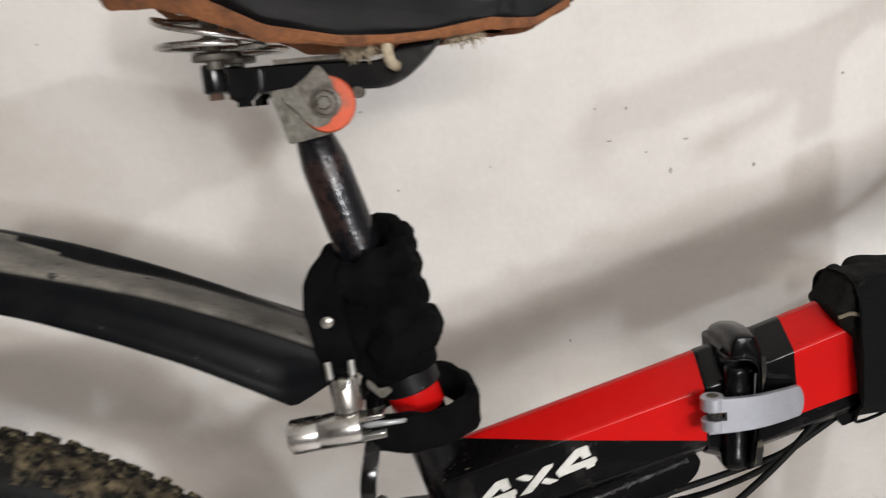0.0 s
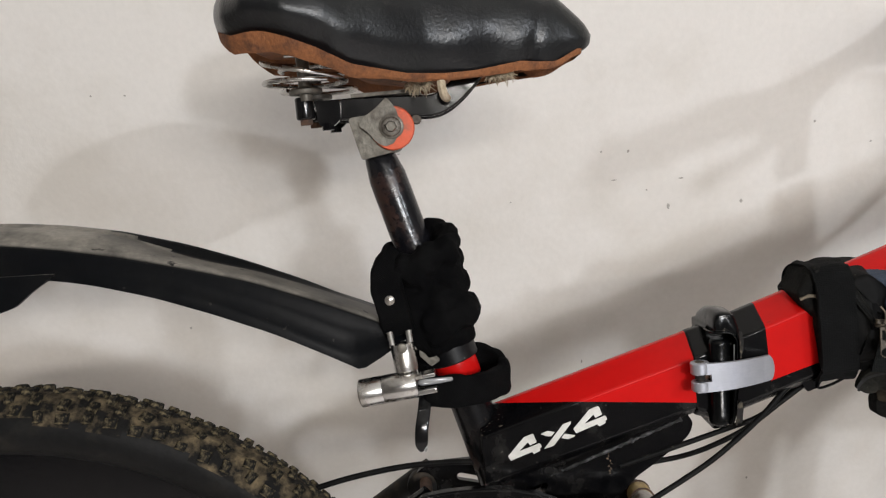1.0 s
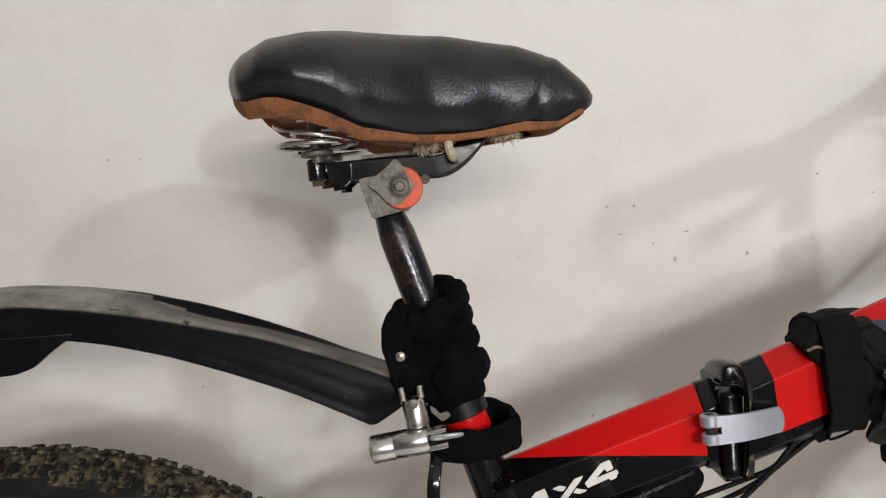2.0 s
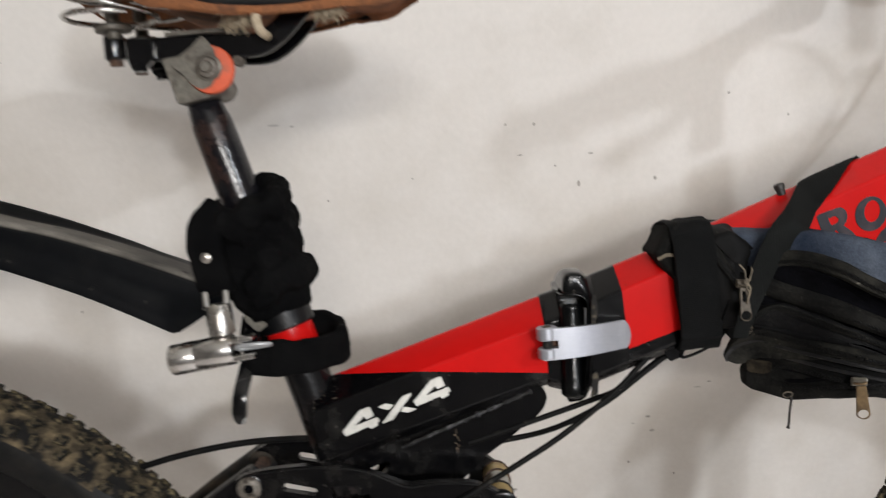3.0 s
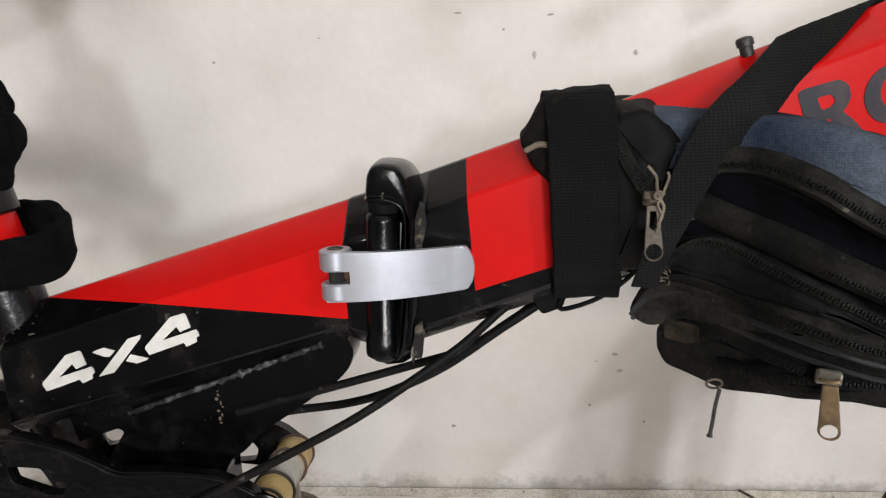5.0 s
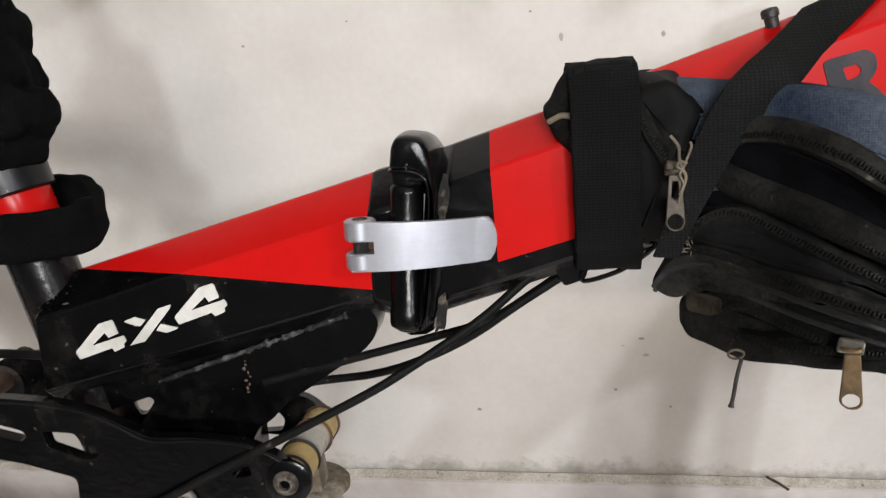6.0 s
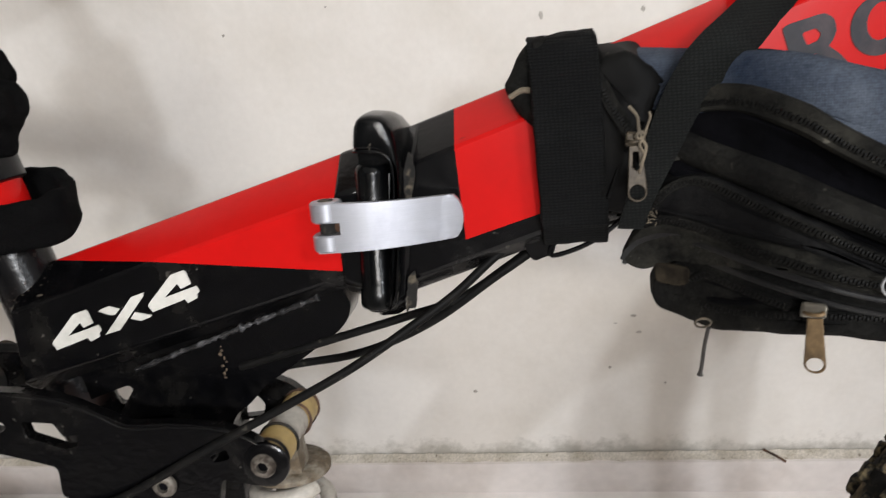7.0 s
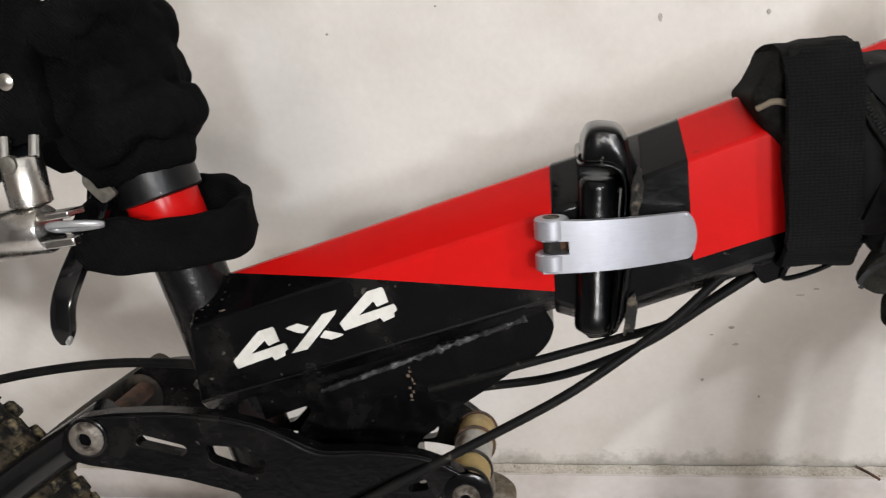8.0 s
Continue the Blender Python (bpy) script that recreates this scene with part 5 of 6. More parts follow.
def shock():
    down = Vector((-0.03, 0.0, -1)).normalized()
    top = V(0.1165, 0.006, 0.5530)
    body = part("shock_eye", sweep([V(0.1168, -0.002, 0.5530), V(0.1168, 0.0200, 0.5530)], ring(0.0086, 24), ref=(0, 0, 1)), SPRINGWHITE, bike, "chipped white shock absorber eye", bevel=0.001)
    part("shock_neck", sweep([top, top + down * 0.022], box_section(0.0130, 0.0125), ref=(0, -1, 0)), SPRINGWHITE, body, bevel=0.002)
    part("shock_cheek", plate(rounded([(0.1205, 0.5560), (0.1245, 0.5545), (0.1265, 0.5370), (0.1190, 0.5365)], 0.0015), 0.008, 0.0215), PLATERUST, body, "rusty cheek of the shock eye", bevel=0.001)
    for a, c in ((0.0205, 0.0362), (-0.0185, -0.0025)):
        b = part("bushing", sweep([V(0.1172, a, 0.5530), V(0.1172, c, 0.5530)], ring(0.0088, 24), ref=(0, 0, 1)), BUSH, body, "yellowed nylon bushing", bevel=0.0015)
        for o in (a, c):
            part("bushing_rim", tube([V(0.1172 + 0.0090 * math.cos(g), o, 0.5530 + 0.0090 * math.sin(g)) for g in [2 * math.pi * k / 28 for k in range(28)]], 0.0007, 8, closed=True), MUDDYBLACK if o > 0 else RUST, b, "grimy dark rim")
    part("spring_plate", lathe(top + down * 0.0185, down, [(0.010, -0.002), (0.0178, -0.0012), (0.0194, 0.0004), (0.0194, 0.0028), (0.0170, 0.004)], 40), PLATERUST, body, "rust-stained round spring plate")
    coil = []
    a0 = Vector((1, 0, -0.03)).normalized()
    b0 = down.cross(a0)
    for k in range(240):
        t = 2 * math.pi * 6.2 * k / 239 + 0.6
        coil.append(top + down * (0.0255 + 0.10 * k / 239) + (a0 * math.cos(t) + b0 * math.sin(t)) * 0.0168)
    part("coil_spring", tube(coil, 0.0040, 12), SPRINGWHITE, body, "chipped white coil spring")
    part("shock_rod", tube([top + down * 0.03, top + down * 0.17], 0.008, 14), CHROME, body)


shock()


def cables():
    runs = [
        ([V(-0.03, 0.046, 0.512), V(0.012, 0.046, 0.531), V(0.048, 0.046, 0.5395), V(0.091, 0.044, 0.5605), V(0.132, 0.040, 0.580), V(0.159, 0.036, 0.593), V(0.182, 0.030, 0.606), V(0.204, 0.022, 0.619), V(0.228, 0.015, 0.637), V(0.252, 0.012, 0.6445), V(0.30, 0.008, 0.655), V(0.45, 0.01, 0.71)], 0.0020),
        ([V(0.085, 0.0, 0.574), V(0.118, 0.0, 0.5815), V(0.149, 0.002, 0.586), V(0.171, 0.005, 0.593), V(0.196, 0.010, 0.606), V(0.225, 0.010, 0.625), V(0.25, 0.008, 0.638), V(0.30, 0.004, 0.652), V(0.45, 0.0, 0.705)], 0.0020),
        ([V(0.100, 0.010, 0.586), V(0.142, 0.010, 0.5965), V(0.179, 0.010, 0.606), V(0.205, 0.010, 0.6135), V(0.228, 0.008, 0.627), V(0.25, 0.004, 0.640), V(0.30, 0.0, 0.655), V(0.45, -0.006, 0.705)], 0.0020),
        ([V(-0.21, -0.01, 0.545), V(-0.155, -0.004, 0.578), V(-0.120, 0.0, 0.5895), V(-0.086, 0.0, 0.5955), V(-0.049, 0.0, 0.5985), V(-0.010, 0.004, 0.5985), V(0.01, 0.010, 0.597)], 0.0023),
    ]
    for pts, r in runs:
        part("cable", tube(smooth_path(pts, 8), r, 10), CABLE, bike, "black sheathed cable")
    part("cable_clip", plate(rounded([(0.233, 0.6395), (0.239, 0.6460), (0.2495, 0.6440), (0.247, 0.6330), (0.238, 0.6300)], 0.002), -0.006, 0.017), BLACK, bike, bevel=0.001)
    part("cable_tie", tube(smooth_path([V(0.246, 0.018, 0.6325), V(0.262, 0.018, 0.6370), V(0.2755, 0.016, 0.6460), V(0.271, 0.016, 0.6478), V(0.250, 0.018, 0.6400)], 6, closed=True), 0.0011, 6, closed=True), BLACK, bike)


cables()

# ---------- the sleeved chain lock wound round the seat post ----------
lock = thing("chain_lock", along(0.70), "black cloth-sleeved chain lock wound round the seat post", "bicycle lock")


def rag(path, ra, rb, seed, ref=None, closed=False, amp=0.0022):
    """A soft sleeve with folds across it."""
    P = [Vector(p) for p in path]
    n = len(P)

    def sec(i):
        k = 1 + 0.10 * math.sin(i * 0.9 + seed) + 0.08 * noise.noise(Vector((i * 0.35, seed, 0)))
        return [((ra * k) * math.copysign(abs(math.cos(a)) ** 0.8, math.cos(a)), (rb * k) * math.copysign(abs(math.sin(a)) ** 0.8, math.sin(a))) for a in [2 * math.pi * j / 20 for j in range(20)]]
    bm = sweep(P, sec, ref, closed)
    jitter(bm, amp, 110, seed)
    jitter(bm, amp * 0.5, 300, seed + 3)
    return bm


def chain_lock():
    coil = []
    n = 120
    for k in range(n + 1):
        f = k / n
        w = 0.7035 + 0.055 * f
        a = 2 * math.pi * 3.1 * f - 1.5
        ru, ro = (0.0168 + 0.0022 * math.sin(a * 0.6 + 1)) * (0.84 + 0.16 * min(1.0, f / 0.35)), 0.0200 + 0.0025 * math.sin(a * 1.3)
        c = axis_u(w) + 0.0015 + 0.003 * (1 - f)
        coil.append(V(c + ru * math.cos(a), ro * math.sin(a) + 0.002, w + 0.0065 * math.cos(a + 0.5) + 0.002 * math.sin(2.3 * a)))
    bm = rag(coil, 0.0118, 0.0110, 2.0, ref=(0, 0, 1), amp=0.003)
    tube([along(0.6862), along(0.6930), along(0.701), along(0.708), along(0.750)], [0.0200, 0.0228, 0.0232, 0.0205, 0.017], 24, bm=bm)
    tube([V(-0.036, 0.010, 0.738), V(-0.038, 0.016, 0.715), V(-0.033, 0.017, 0.699), V(-0.027, 0.015, 0.6915), V(-0.020, 0.010, 0.6885)], [0.010, 0.0120, 0.0120, 0.0115, 0.007], 20, bm=bm)
    top = smooth_path([V(-0.052, 0.012, 0.748), V(-0.043, 0.022, 0.750), V(-0.024, 0.026, 0.755), V(-0.010, 0.020, 0.760), V(-0.009, 0.004, 0.766), V(-0.019, -0.012, 0.770), V(-0.036, -0.018, 0.766), V(-0.050, -0.012, 0.756)], 7, closed=True)
    me = bpy.data.meshes.new("turn")
    t2 = rag(top, 0.0100, 0.0080, 8.0, ref=(0, 0, 1), closed=True, amp=0.003)
    t2.to_mesh(me)
    t2.free()
    bm.from_mesh(me)
    bpy.data.meshes.remove(me)
    sleeve = part("sleeve", bm, CLOTH, lock, "black fabric sleeve in bulging folds", smooth=180)
    rm = sleeve.modifiers.new("remesh", "REMESH")
    rm.mode, rm.voxel_size, rm.use_smooth_shade = "VOXEL", 0.0011, True
    sm = sleeve.modifiers.new("smooth", "SMOOTH")
    sm.factor, sm.iterations = 0.5, 9
    folds = bpy.data.textures.new("folds", "CLOUDS")
    folds.noise_scale, folds.noise_depth = 0.019, 2
    dp = sleeve.modifiers.new("folds", "DISPLACE")
    dp.texture, dp.strength, dp.mid_level, dp.texture_coords = folds, 0.0055, 0.5, "LOCAL"
    tail = smooth_path([V(-0.046, 0.016, 0.758), V(-0.0525, 0.024, 0.751), V(-0.0550, 0.028, 0.738), V(-0.0520, 0.030, 0.720), V(-0.0485, 0.032, 0.705)], 7)
    bm = sweep(tail, [(0.006, 0.0095), (0.0035, 0.0112), (-0.0035, 0.0112), (-0.006, 0.0095), (-0.006, -0.0095), (-0.0035, -0.0112), (0.0035, -0.0112), (0.006, -0.0095)], ref=(0, -1, 0))
    jitter(bm, 0.0015, 120, 3)
    end = part("sleeve_end", bm, CLOTH, lock, "flat black sleeve end", bevel=0.001)
    part("rivet", lathe(V(-0.0535, 0.0350, 0.7300), (0, -1, 0), [(0.0036, 0), (0.0034, 0.0008), (0.0022, 0.0016), (0, 0.0019)], 16), CHROME, end, "bright steel rivet")
    low = smooth_path([V(-0.030, 0.036, 0.6630), V(-0.012, 0.0385, 0.6622), V(0.004, 0.031, 0.6612), V(0.0165, 0.017, 0.6605), V(0.0215, 0.009, 0.6612), V(0.0225, 0.001, 0.6630), V(0.0195, -0.011, 0.6650), V(0.010, -0.021, 0.6685), V(-0.003, -0.026, 0.6710), V(-0.020, -0.022, 0.6715), V(-0.034, -0.008, 0.670), V(-0.036, 0.014, 0.668), V(-0.035, 0.030, 0.664)], 7, closed=True)
    bm = sweep(low, lambda i: [(0.0108 * math.copysign(abs(math.cos(a)) ** 0.35, math.cos(a)), 0.0038 * math.copysign(abs(math.sin(a)) ** 0.5, math.sin(a))) for a in [2 * math.pi * j / 22 for j in range(22)]], ref=(0, 0, 1), closed=True)
    jitter(bm, 0.0020, 90, 6)
    part("sleeve_loop", bm, CLOTH, lock, "loop of black sleeve round the seat tube")
    ax = Vector((0.055, -0.004, 0.0060)).normalized()
    body = part("lock_body", lathe(V(-0.0800, 0.0430, 0.6684), ax, [(0.0088, 0), (0.0098, 0.0010), (0.0098, 0.0165), (0.0094, 0.0170), (0.0098, 0.0175), (0.0098, 0.0400), (0.0090, 0.0410)], 32), CHROME, lock, "chromed cylindrical lock body")
    part("lock_jaw", sweep([V(-0.0414, 0.046, 0.6775), V(-0.0270, 0.046, 0.6790)], [(0.0014, -0.006), (0.0014, 0.006), (-0.0014, 0.006), (-0.0014, -0.006)], ref=(0, 0, 1)), CHROME, body, bevel=0.0006)
    part("lock_jaw", sweep([V(-0.0414, 0.046, 0.6668), V(-0.0265, 0.046, 0.6682)], [(0.0018, -0.006), (0.0018, 0.006), (-0.0018, 0.006), (-0.0018, -0.006)], ref=(0, 0, 1)), CHROME, body, bevel=0.0006)
    part("lock_link", tube(smooth_path([V(-0.037, 0.050, 0.6745), V(-0.024, 0.052, 0.6752), V(-0.0165, 0.048, 0.6738), V(-0.024, 0.046, 0.6725), V(-0.036, 0.046, 0.6720)], 6, closed=True), 0.0014, 10, closed=True), GREYTAB, body, "pale zinc chain link")
    headax = Vector((-0.002, 0, 0.03)).normalized()
    head = part("lock_head", lathe(V(-0.0460, 0.0440, 0.6768), headax, [(0.0040, 0), (0.0040, 0.0050), (0.0075, 0.0052), (0.0082, 0.0060), (0.0082, 0.0235), (0.0074, 0.0245)], 28), CHROME, lock, "chromed lock head")
    part("key_cover", lathe(V(-0.0475, 0.0515, 0.6992), (0, -1, 0), [(0.0034, -0.002), (0.0034, 0.0014), (0.0026, 0.0018)], 16), STEEL, head)
    for du in (-0.0062, 0.0062):
        part("shackle", tube([V(-0.0480 + du, 0.044, 0.699), V(-0.0490 + du * 1.05, 0.040, 0.7085)], 0.0026, 10), CHROME, head)
    part("lock_bracket", plate(rounded([(-0.038, 0.686), (-0.036, 0.698), (-0.029, 0.688), (-0.023, 0.681), (-0.030, 0.677)], 0.002), 0.018, 0.0205), STEEL, lock, "small galvanised bracket", bevel=0.0006)


chain_lock()

# ---------- the frame bag ----------
bag = thing("frame_bag", (0.33, 0, 0.64), "black and navy frame bag strapped under the red tube", "bicycle bag")


def zip_tooth(bm, m):
    """One moulded tooth, humped across the zip."""
    rows = []
    for y, hgt in ((-0.00095, 0.0000), (-0.00070, 0.0006), (0.0, 0.0008), (0.00070, 0.0006), (0.00095, 0.0000)):
        rows.append([bm.verts.new(m @ Vector((x, y, z))) for x, z in ((-0.00048, -0.0004), (-0.00036, hgt), (0.00036, hgt), (0.00048, -0.0004))])
    for A, B in zip(rows, rows[1:]):
        for k in range(3):
            bm.faces.new((A[k], A[k + 1], B[k + 1], B[k]))


def zip_run(pts, parent, tape=0.0036, lift=0.0008, name="zip"):
    """A zip: woven tape and two rows of teeth along a line."""
    path = smooth_path(pts, 10)
    z = part(name, sweep(path, [(-tape / 2, -0.0012), (tape / 2, -0.0012), (tape / 2 - 0.0006, -0.0001), (-tape / 2 + 0.0006, -0.0001)], ref=(0, 0, 1)), BAGCLOTH, parent, "black zip tape")
    bm = bmesh.new()
    total, d, step = 0.0, 0.0, 0.00135
    marks = []
    for a, b in zip(path, path[1:]):
        L = (b - a).length
        while d <= total + L:
            f = (d - total) / L
            marks.append((a.lerp(b, f), (b - a).normalized()))
            d += step
        total += L
    out = Vector((0, -1, 0))
    for i, (p, t) in enumerate(marks):
        s = t.cross(out).normalized()
        q = p + out * 0.0001 + s * (0.00025 if i % 2 else -0.00025)
        m = Matrix((t, s, out)).transposed().to_4x4()
        m.translation = q
        zip_tooth(bm, m)
    part("zip_teeth", bm, TEETH, z, smooth=0)
    return z


def zip_pull(at, lean, parent, metal, length=0.022, width=0.0085, tip=0.0105, slotted=True, body=None):
    """Slider and hanging tab with a round hole."""
    sl = part("zip_slider", sweep([at + Vector((-0.0036, -0.002, 0.0012)), at + Vector((0.0036, -0.002, 0.0003))], [(0.0028, -0.002), (0.0028, 0.0004), (0.0016, 0.0014), (-0.0016, 0.0014), (-0.0028, 0.0004), (-0.0028, -0.002)], ref=(0, 0, 1)), body or metal, parent, "dull metal zip slider", bevel=0.0008)
    d = Vector(lean).normalized()
    side = d.cross(Vector((0, -1, 0))).normalized()
    o = at + Vector((-0.0005, -0.0045, -0.001))
    cx = length * 0.74
    out = [(-width * 0.38, 0.0), (width * 0.38, 0.0)]
    out += [(tip / 2 * math.cos(a), cx + tip / 2 * math.sin(a)) for a in [radians(-10 + 200 * k / 14) for k in range(15)]]
    hole = [(tip * 0.40 * math.cos(6.283 * k / 14), cx + tip * 0.40 * math.sin(6.283 * k / 14)) for k in range(14)]
    slot = [(-width * 0.17, length * 0.10), (width * 0.17, length * 0.10), (width * 0.24, length * 0.34), (0.0, length * 0.40), (-width * 0.24, length * 0.34)]
    arch = [at + Vector((0.0026 * math.cos(g) - 0.0003, -0.0030 - 0.0030 * math.sin(g), 0.0004)) for g in [math.pi * k / 10 for k in range(11)]]
    part("pull_bridge", tube(arch, 0.0007, 8), metal, sl)
    bm = bmesh.new()
    edges = []
    for loop in (out, hole, slot) if slotted else (out, hole):
        vs = [bm.verts.new(o + side * a + d * b) for a, b in loop]
        edges += [bm.edges.new((vs[i], vs[(i + 1) % len(vs)])) for i in range(len(vs))]
    bmesh.ops.triangle_fill(bm, use_beauty=True, edges=edges)
    got = bmesh.ops.extrude_face_region(bm, geom=bm.faces[:])
    bmesh.ops.translate(bm, verts=[e for e in got["geom"] if isinstance(e, bmesh.types.BMVert)], vec=(0, -0.0013, 0))
    part("pull_tab", bm, metal, sl, bevel=0.0003)
    return sl


def frame_bag():
    part("bag_body", pillow([(0.2690, 0.659), (0.268, 0.719), (0.292, 0.7165), (0.322, 0.7125), (0.350, 0.7045), (0.400, 0.688), (0.46, 0.668), (0.56, 0.62), (0.56, 0.585), (0.40, 0.612), (0.34, 0.628), (0.289, 0.645)], -0.045, 0.052, 0.014, crumple=0.003, seed=2), BAGCLOTH, bag, "black fabric main compartment")
    part("bag_top_panel", pillow([(0.272, 0.690), (0.274, 0.7195), (0.296, 0.7175), (0.322, 0.7130), (0.352, 0.7045), (0.400, 0.6895), (0.460, 0.668), (0.46, 0.625), (0.40, 0.647), (0.35, 0.667), (0.318, 0.685), (0.298, 0.692)], 0.030, 0.0630, 0.009, crumple=0.0014, seed=5), BLUE, bag, "faded navy blue top panel")
    # the open upper pocket: inner shade painted near-black between two zip edges
    mouth = part("open_pocket", pillow([(0.286, 0.672), (0.292, 0.694), (0.303, 0.699), (0.316, 0.6965), (0.331, 0.6875), (0.350, 0.676), (0.40, 0.648), (0.47, 0.615), (0.47, 0.590), (0.40, 0.618), (0.345, 0.645), (0.315, 0.664)], 0.040, 0.0640, 0.005, bulge=-0.008, crumple=0.002, seed=9), INSIDE, bag, "open pocket, the shade inside put into its near-black lining")
    up = [V(0.2885, 0.0655, 0.680), V(0.2915, 0.0670, 0.694), V(0.298, 0.0680, 0.6998), V(0.306, 0.0685, 0.7005), V(0.3165, 0.0690, 0.6975), V(0.3305, 0.0690, 0.689), V(0.350, 0.0690, 0.676), V(0.40, 0.068, 0.648), V(0.46, 0.066, 0.615)]
    part("pocket_band", sweep(smooth_path(up, 8), [(0.0050, -0.003), (0.0038, 0.0006), (0.0, 0.0022), (-0.0038, 0.0012), (-0.0050, -0.003)], ref=(0, 0, 1)), DUSTYCLOTH, mouth, "dusty black pocket edge band")
    zip_run([p + Vector((0.0, -0.0022, -0.0010)) for p in up[1:]], bag)
    dn = [V(0.2860, 0.066, 0.6885), V(0.300, 0.069, 0.6800), V(0.318, 0.0715, 0.6700), V(0.338, 0.0725, 0.6585), V(0.360, 0.072, 0.6475), V(0.41, 0.070, 0.622), V(0.46, 0.068, 0.600)]
    part("pocket_band", sweep(smooth_path(dn, 8), [(0.0060, -0.004), (0.0052, -0.0010), (0.0032, 0.0016), (0.0, 0.0022), (-0.0026, 0.0010), (-0.0050, -0.004)], ref=(0, 0, 1)), BAGCLOTH, mouth, "dusty black pocket edge band")
    zip_run([p + Vector((0.002, -0.0012, -0.0030)) for p in dn[2:]], bag, tape=0.0034)
    # middle pocket with an arched zip
    mid = part("middle_pocket", pillow([(0.2795, 0.6590), (0.286, 0.668), (0.2935, 0.6735), (0.3015, 0.6730), (0.315, 0.6650), (0.345, 0.6465), (0.40, 0.620), (0.47, 0.59), (0.47, 0.565), (0.40, 0.605), (0.345, 0.6335), (0.312, 0.6490), (0.290, 0.6560)], 0.045, 0.0720, 0.005, bulge=0.002, crumple=0.0022, seed=4), LINING, bag, "black middle pocket with an arched zip")
    zip_run([V(0.2825, 0.0735, 0.6625), V(0.2865, 0.0738, 0.6680), V(0.2930, 0.0742, 0.6715), V(0.3005, 0.0745, 0.6710), V(0.313, 0.0745, 0.6635), V(0.330, 0.0745, 0.6525), V(0.350, 0.074, 0.6415), V(0.40, 0.073, 0.617), V(0.46, 0.070, 0.592)], bag)
    # bottom edge of the upper part: zip, rolled nose and piping
    nose = part("bag_nose", pillow([(0.2705, 0.6425), (0.2722, 0.6480), (0.2775, 0.6545), (0.2880, 0.6590), (0.3000, 0.6570), (0.3150, 0.6500), (0.345, 0.6370), (0.40, 0.622), (0.47, 0.600), (0.47, 0.585), (0.40, 0.608), (0.345, 0.6265), (0.318, 0.6375), (0.300, 0.6420), (0.287, 0.6400), (0.278, 0.6380)], 0.020, 0.0765, 0.006, crumple=0.0012, seed=7), DUSTYCLOTH, bag, "dusty black rounded lower edge of the bag")
    pipe = [V(0.2708, 0.0720, 0.6430), V(0.2735, 0.0750, 0.6470), V(0.2785, 0.0765, 0.6505), V(0.288, 0.0772, 0.6522), V(0.299, 0.0775, 0.6485), V(0.322, 0.0778, 0.6370), V(0.344, 0.0778, 0.6285), V(0.37, 0.0775, 0.6215), V(0.40, 0.077, 0.612), V(0.47, 0.075, 0.59)]
    part("piping", tube(smooth_path(pipe, 8), 0.0012, 8), PIPING, nose, "grey vinyl piping")
    part("piping", tube(smooth_path([p + Vector((0.0004, 0.004 if i else 0, -0.0065 if i > 1 else -0.002)) for i, p in enumerate(pipe)], 8), 0.0011, 8), PIPING, nose, "grey vinyl piping")
    zip_run([V(0.2790, 0.0775, 0.6575), V(0.2860, 0.0785, 0.6588), V(0.2940, 0.0788, 0.6570), V(0.3060, 0.0788, 0.6515), V(0.3210, 0.0788, 0.6425), V(0.343, 0.0788, 0.6335), V(0.37, 0.0785, 0.627), V(0.40, 0.078, 0.619), V(0.46, 0.076, 0.60)], bag)
    # lower pocket
    low = part("lower_pocket", pillow([(0.2835, 0.6220), (0.2828, 0.6345), (0.296, 0.6420), (0.318, 0.6370), (0.345, 0.6280), (0.40, 0.617), (0.47, 0.60), (0.47, 0.578), (0.42, 0.592), (0.375, 0.603), (0.350, 0.6075), (0.326, 0.6085), (0.3060, 0.6110), (0.294, 0.6160)], -0.030, 0.0720, 0.008, crumple=0.0022, seed=3, corner=0.004), BAGCLOTH, bag, "black lower pocket")
    part("worn_corner", pillow([(0.2838, 0.6412), (0.2975, 0.6380), (0.2968, 0.6312), (0.2945, 0.6298), (0.2842, 0.6325)], 0.066, 0.0755, 0.0012, crumple=0.0006, corner=0.002), mat("worn_brown_cloth", (0.032, 0.026, 0.018), 0.95, col2=(0.012, 0.010, 0.008), spec=0.06, scale=90, bump=0.5, bscale=500), low, "brownish worn corner")
    # The mouth's depth is only a near-black patch, painted for shade.
    part("lower_mouth", pillow([(0.2925, 0.6290), (0.3000, 0.6340), (0.3120, 0.6310), (0.3250, 0.6235), (0.3150, 0.6215), (0.3020, 0.6235)], 0.066, 0.0735, 0.002, bulge=-0.004, crumple=0.0006), INSIDE, low, "gaping mouth of the lower zip, a near-black patch for its shade")
    zip_run([V(0.2975, 0.0750, 0.6325), V(0.3005, 0.0752, 0.6345), V(0.3040, 0.0752, 0.6345), V(0.3160, 0.0750, 0.6280), V(0.3280, 0.0745, 0.6220)], bag, tape=0.0034)
    zip_run([V(0.2970, 0.0748, 0.6275), V(0.2995, 0.0748, 0.6238), V(0.3060, 0.0750, 0.6208), V(0.3180, 0.0748, 0.6195), V(0.3320, 0.0745, 0.6190), V(0.35, 0.0742, 0.6180), V(0.38, 0.074, 0.613), V(0.43, 0.073, 0.60)], bag, tape=0.0034)
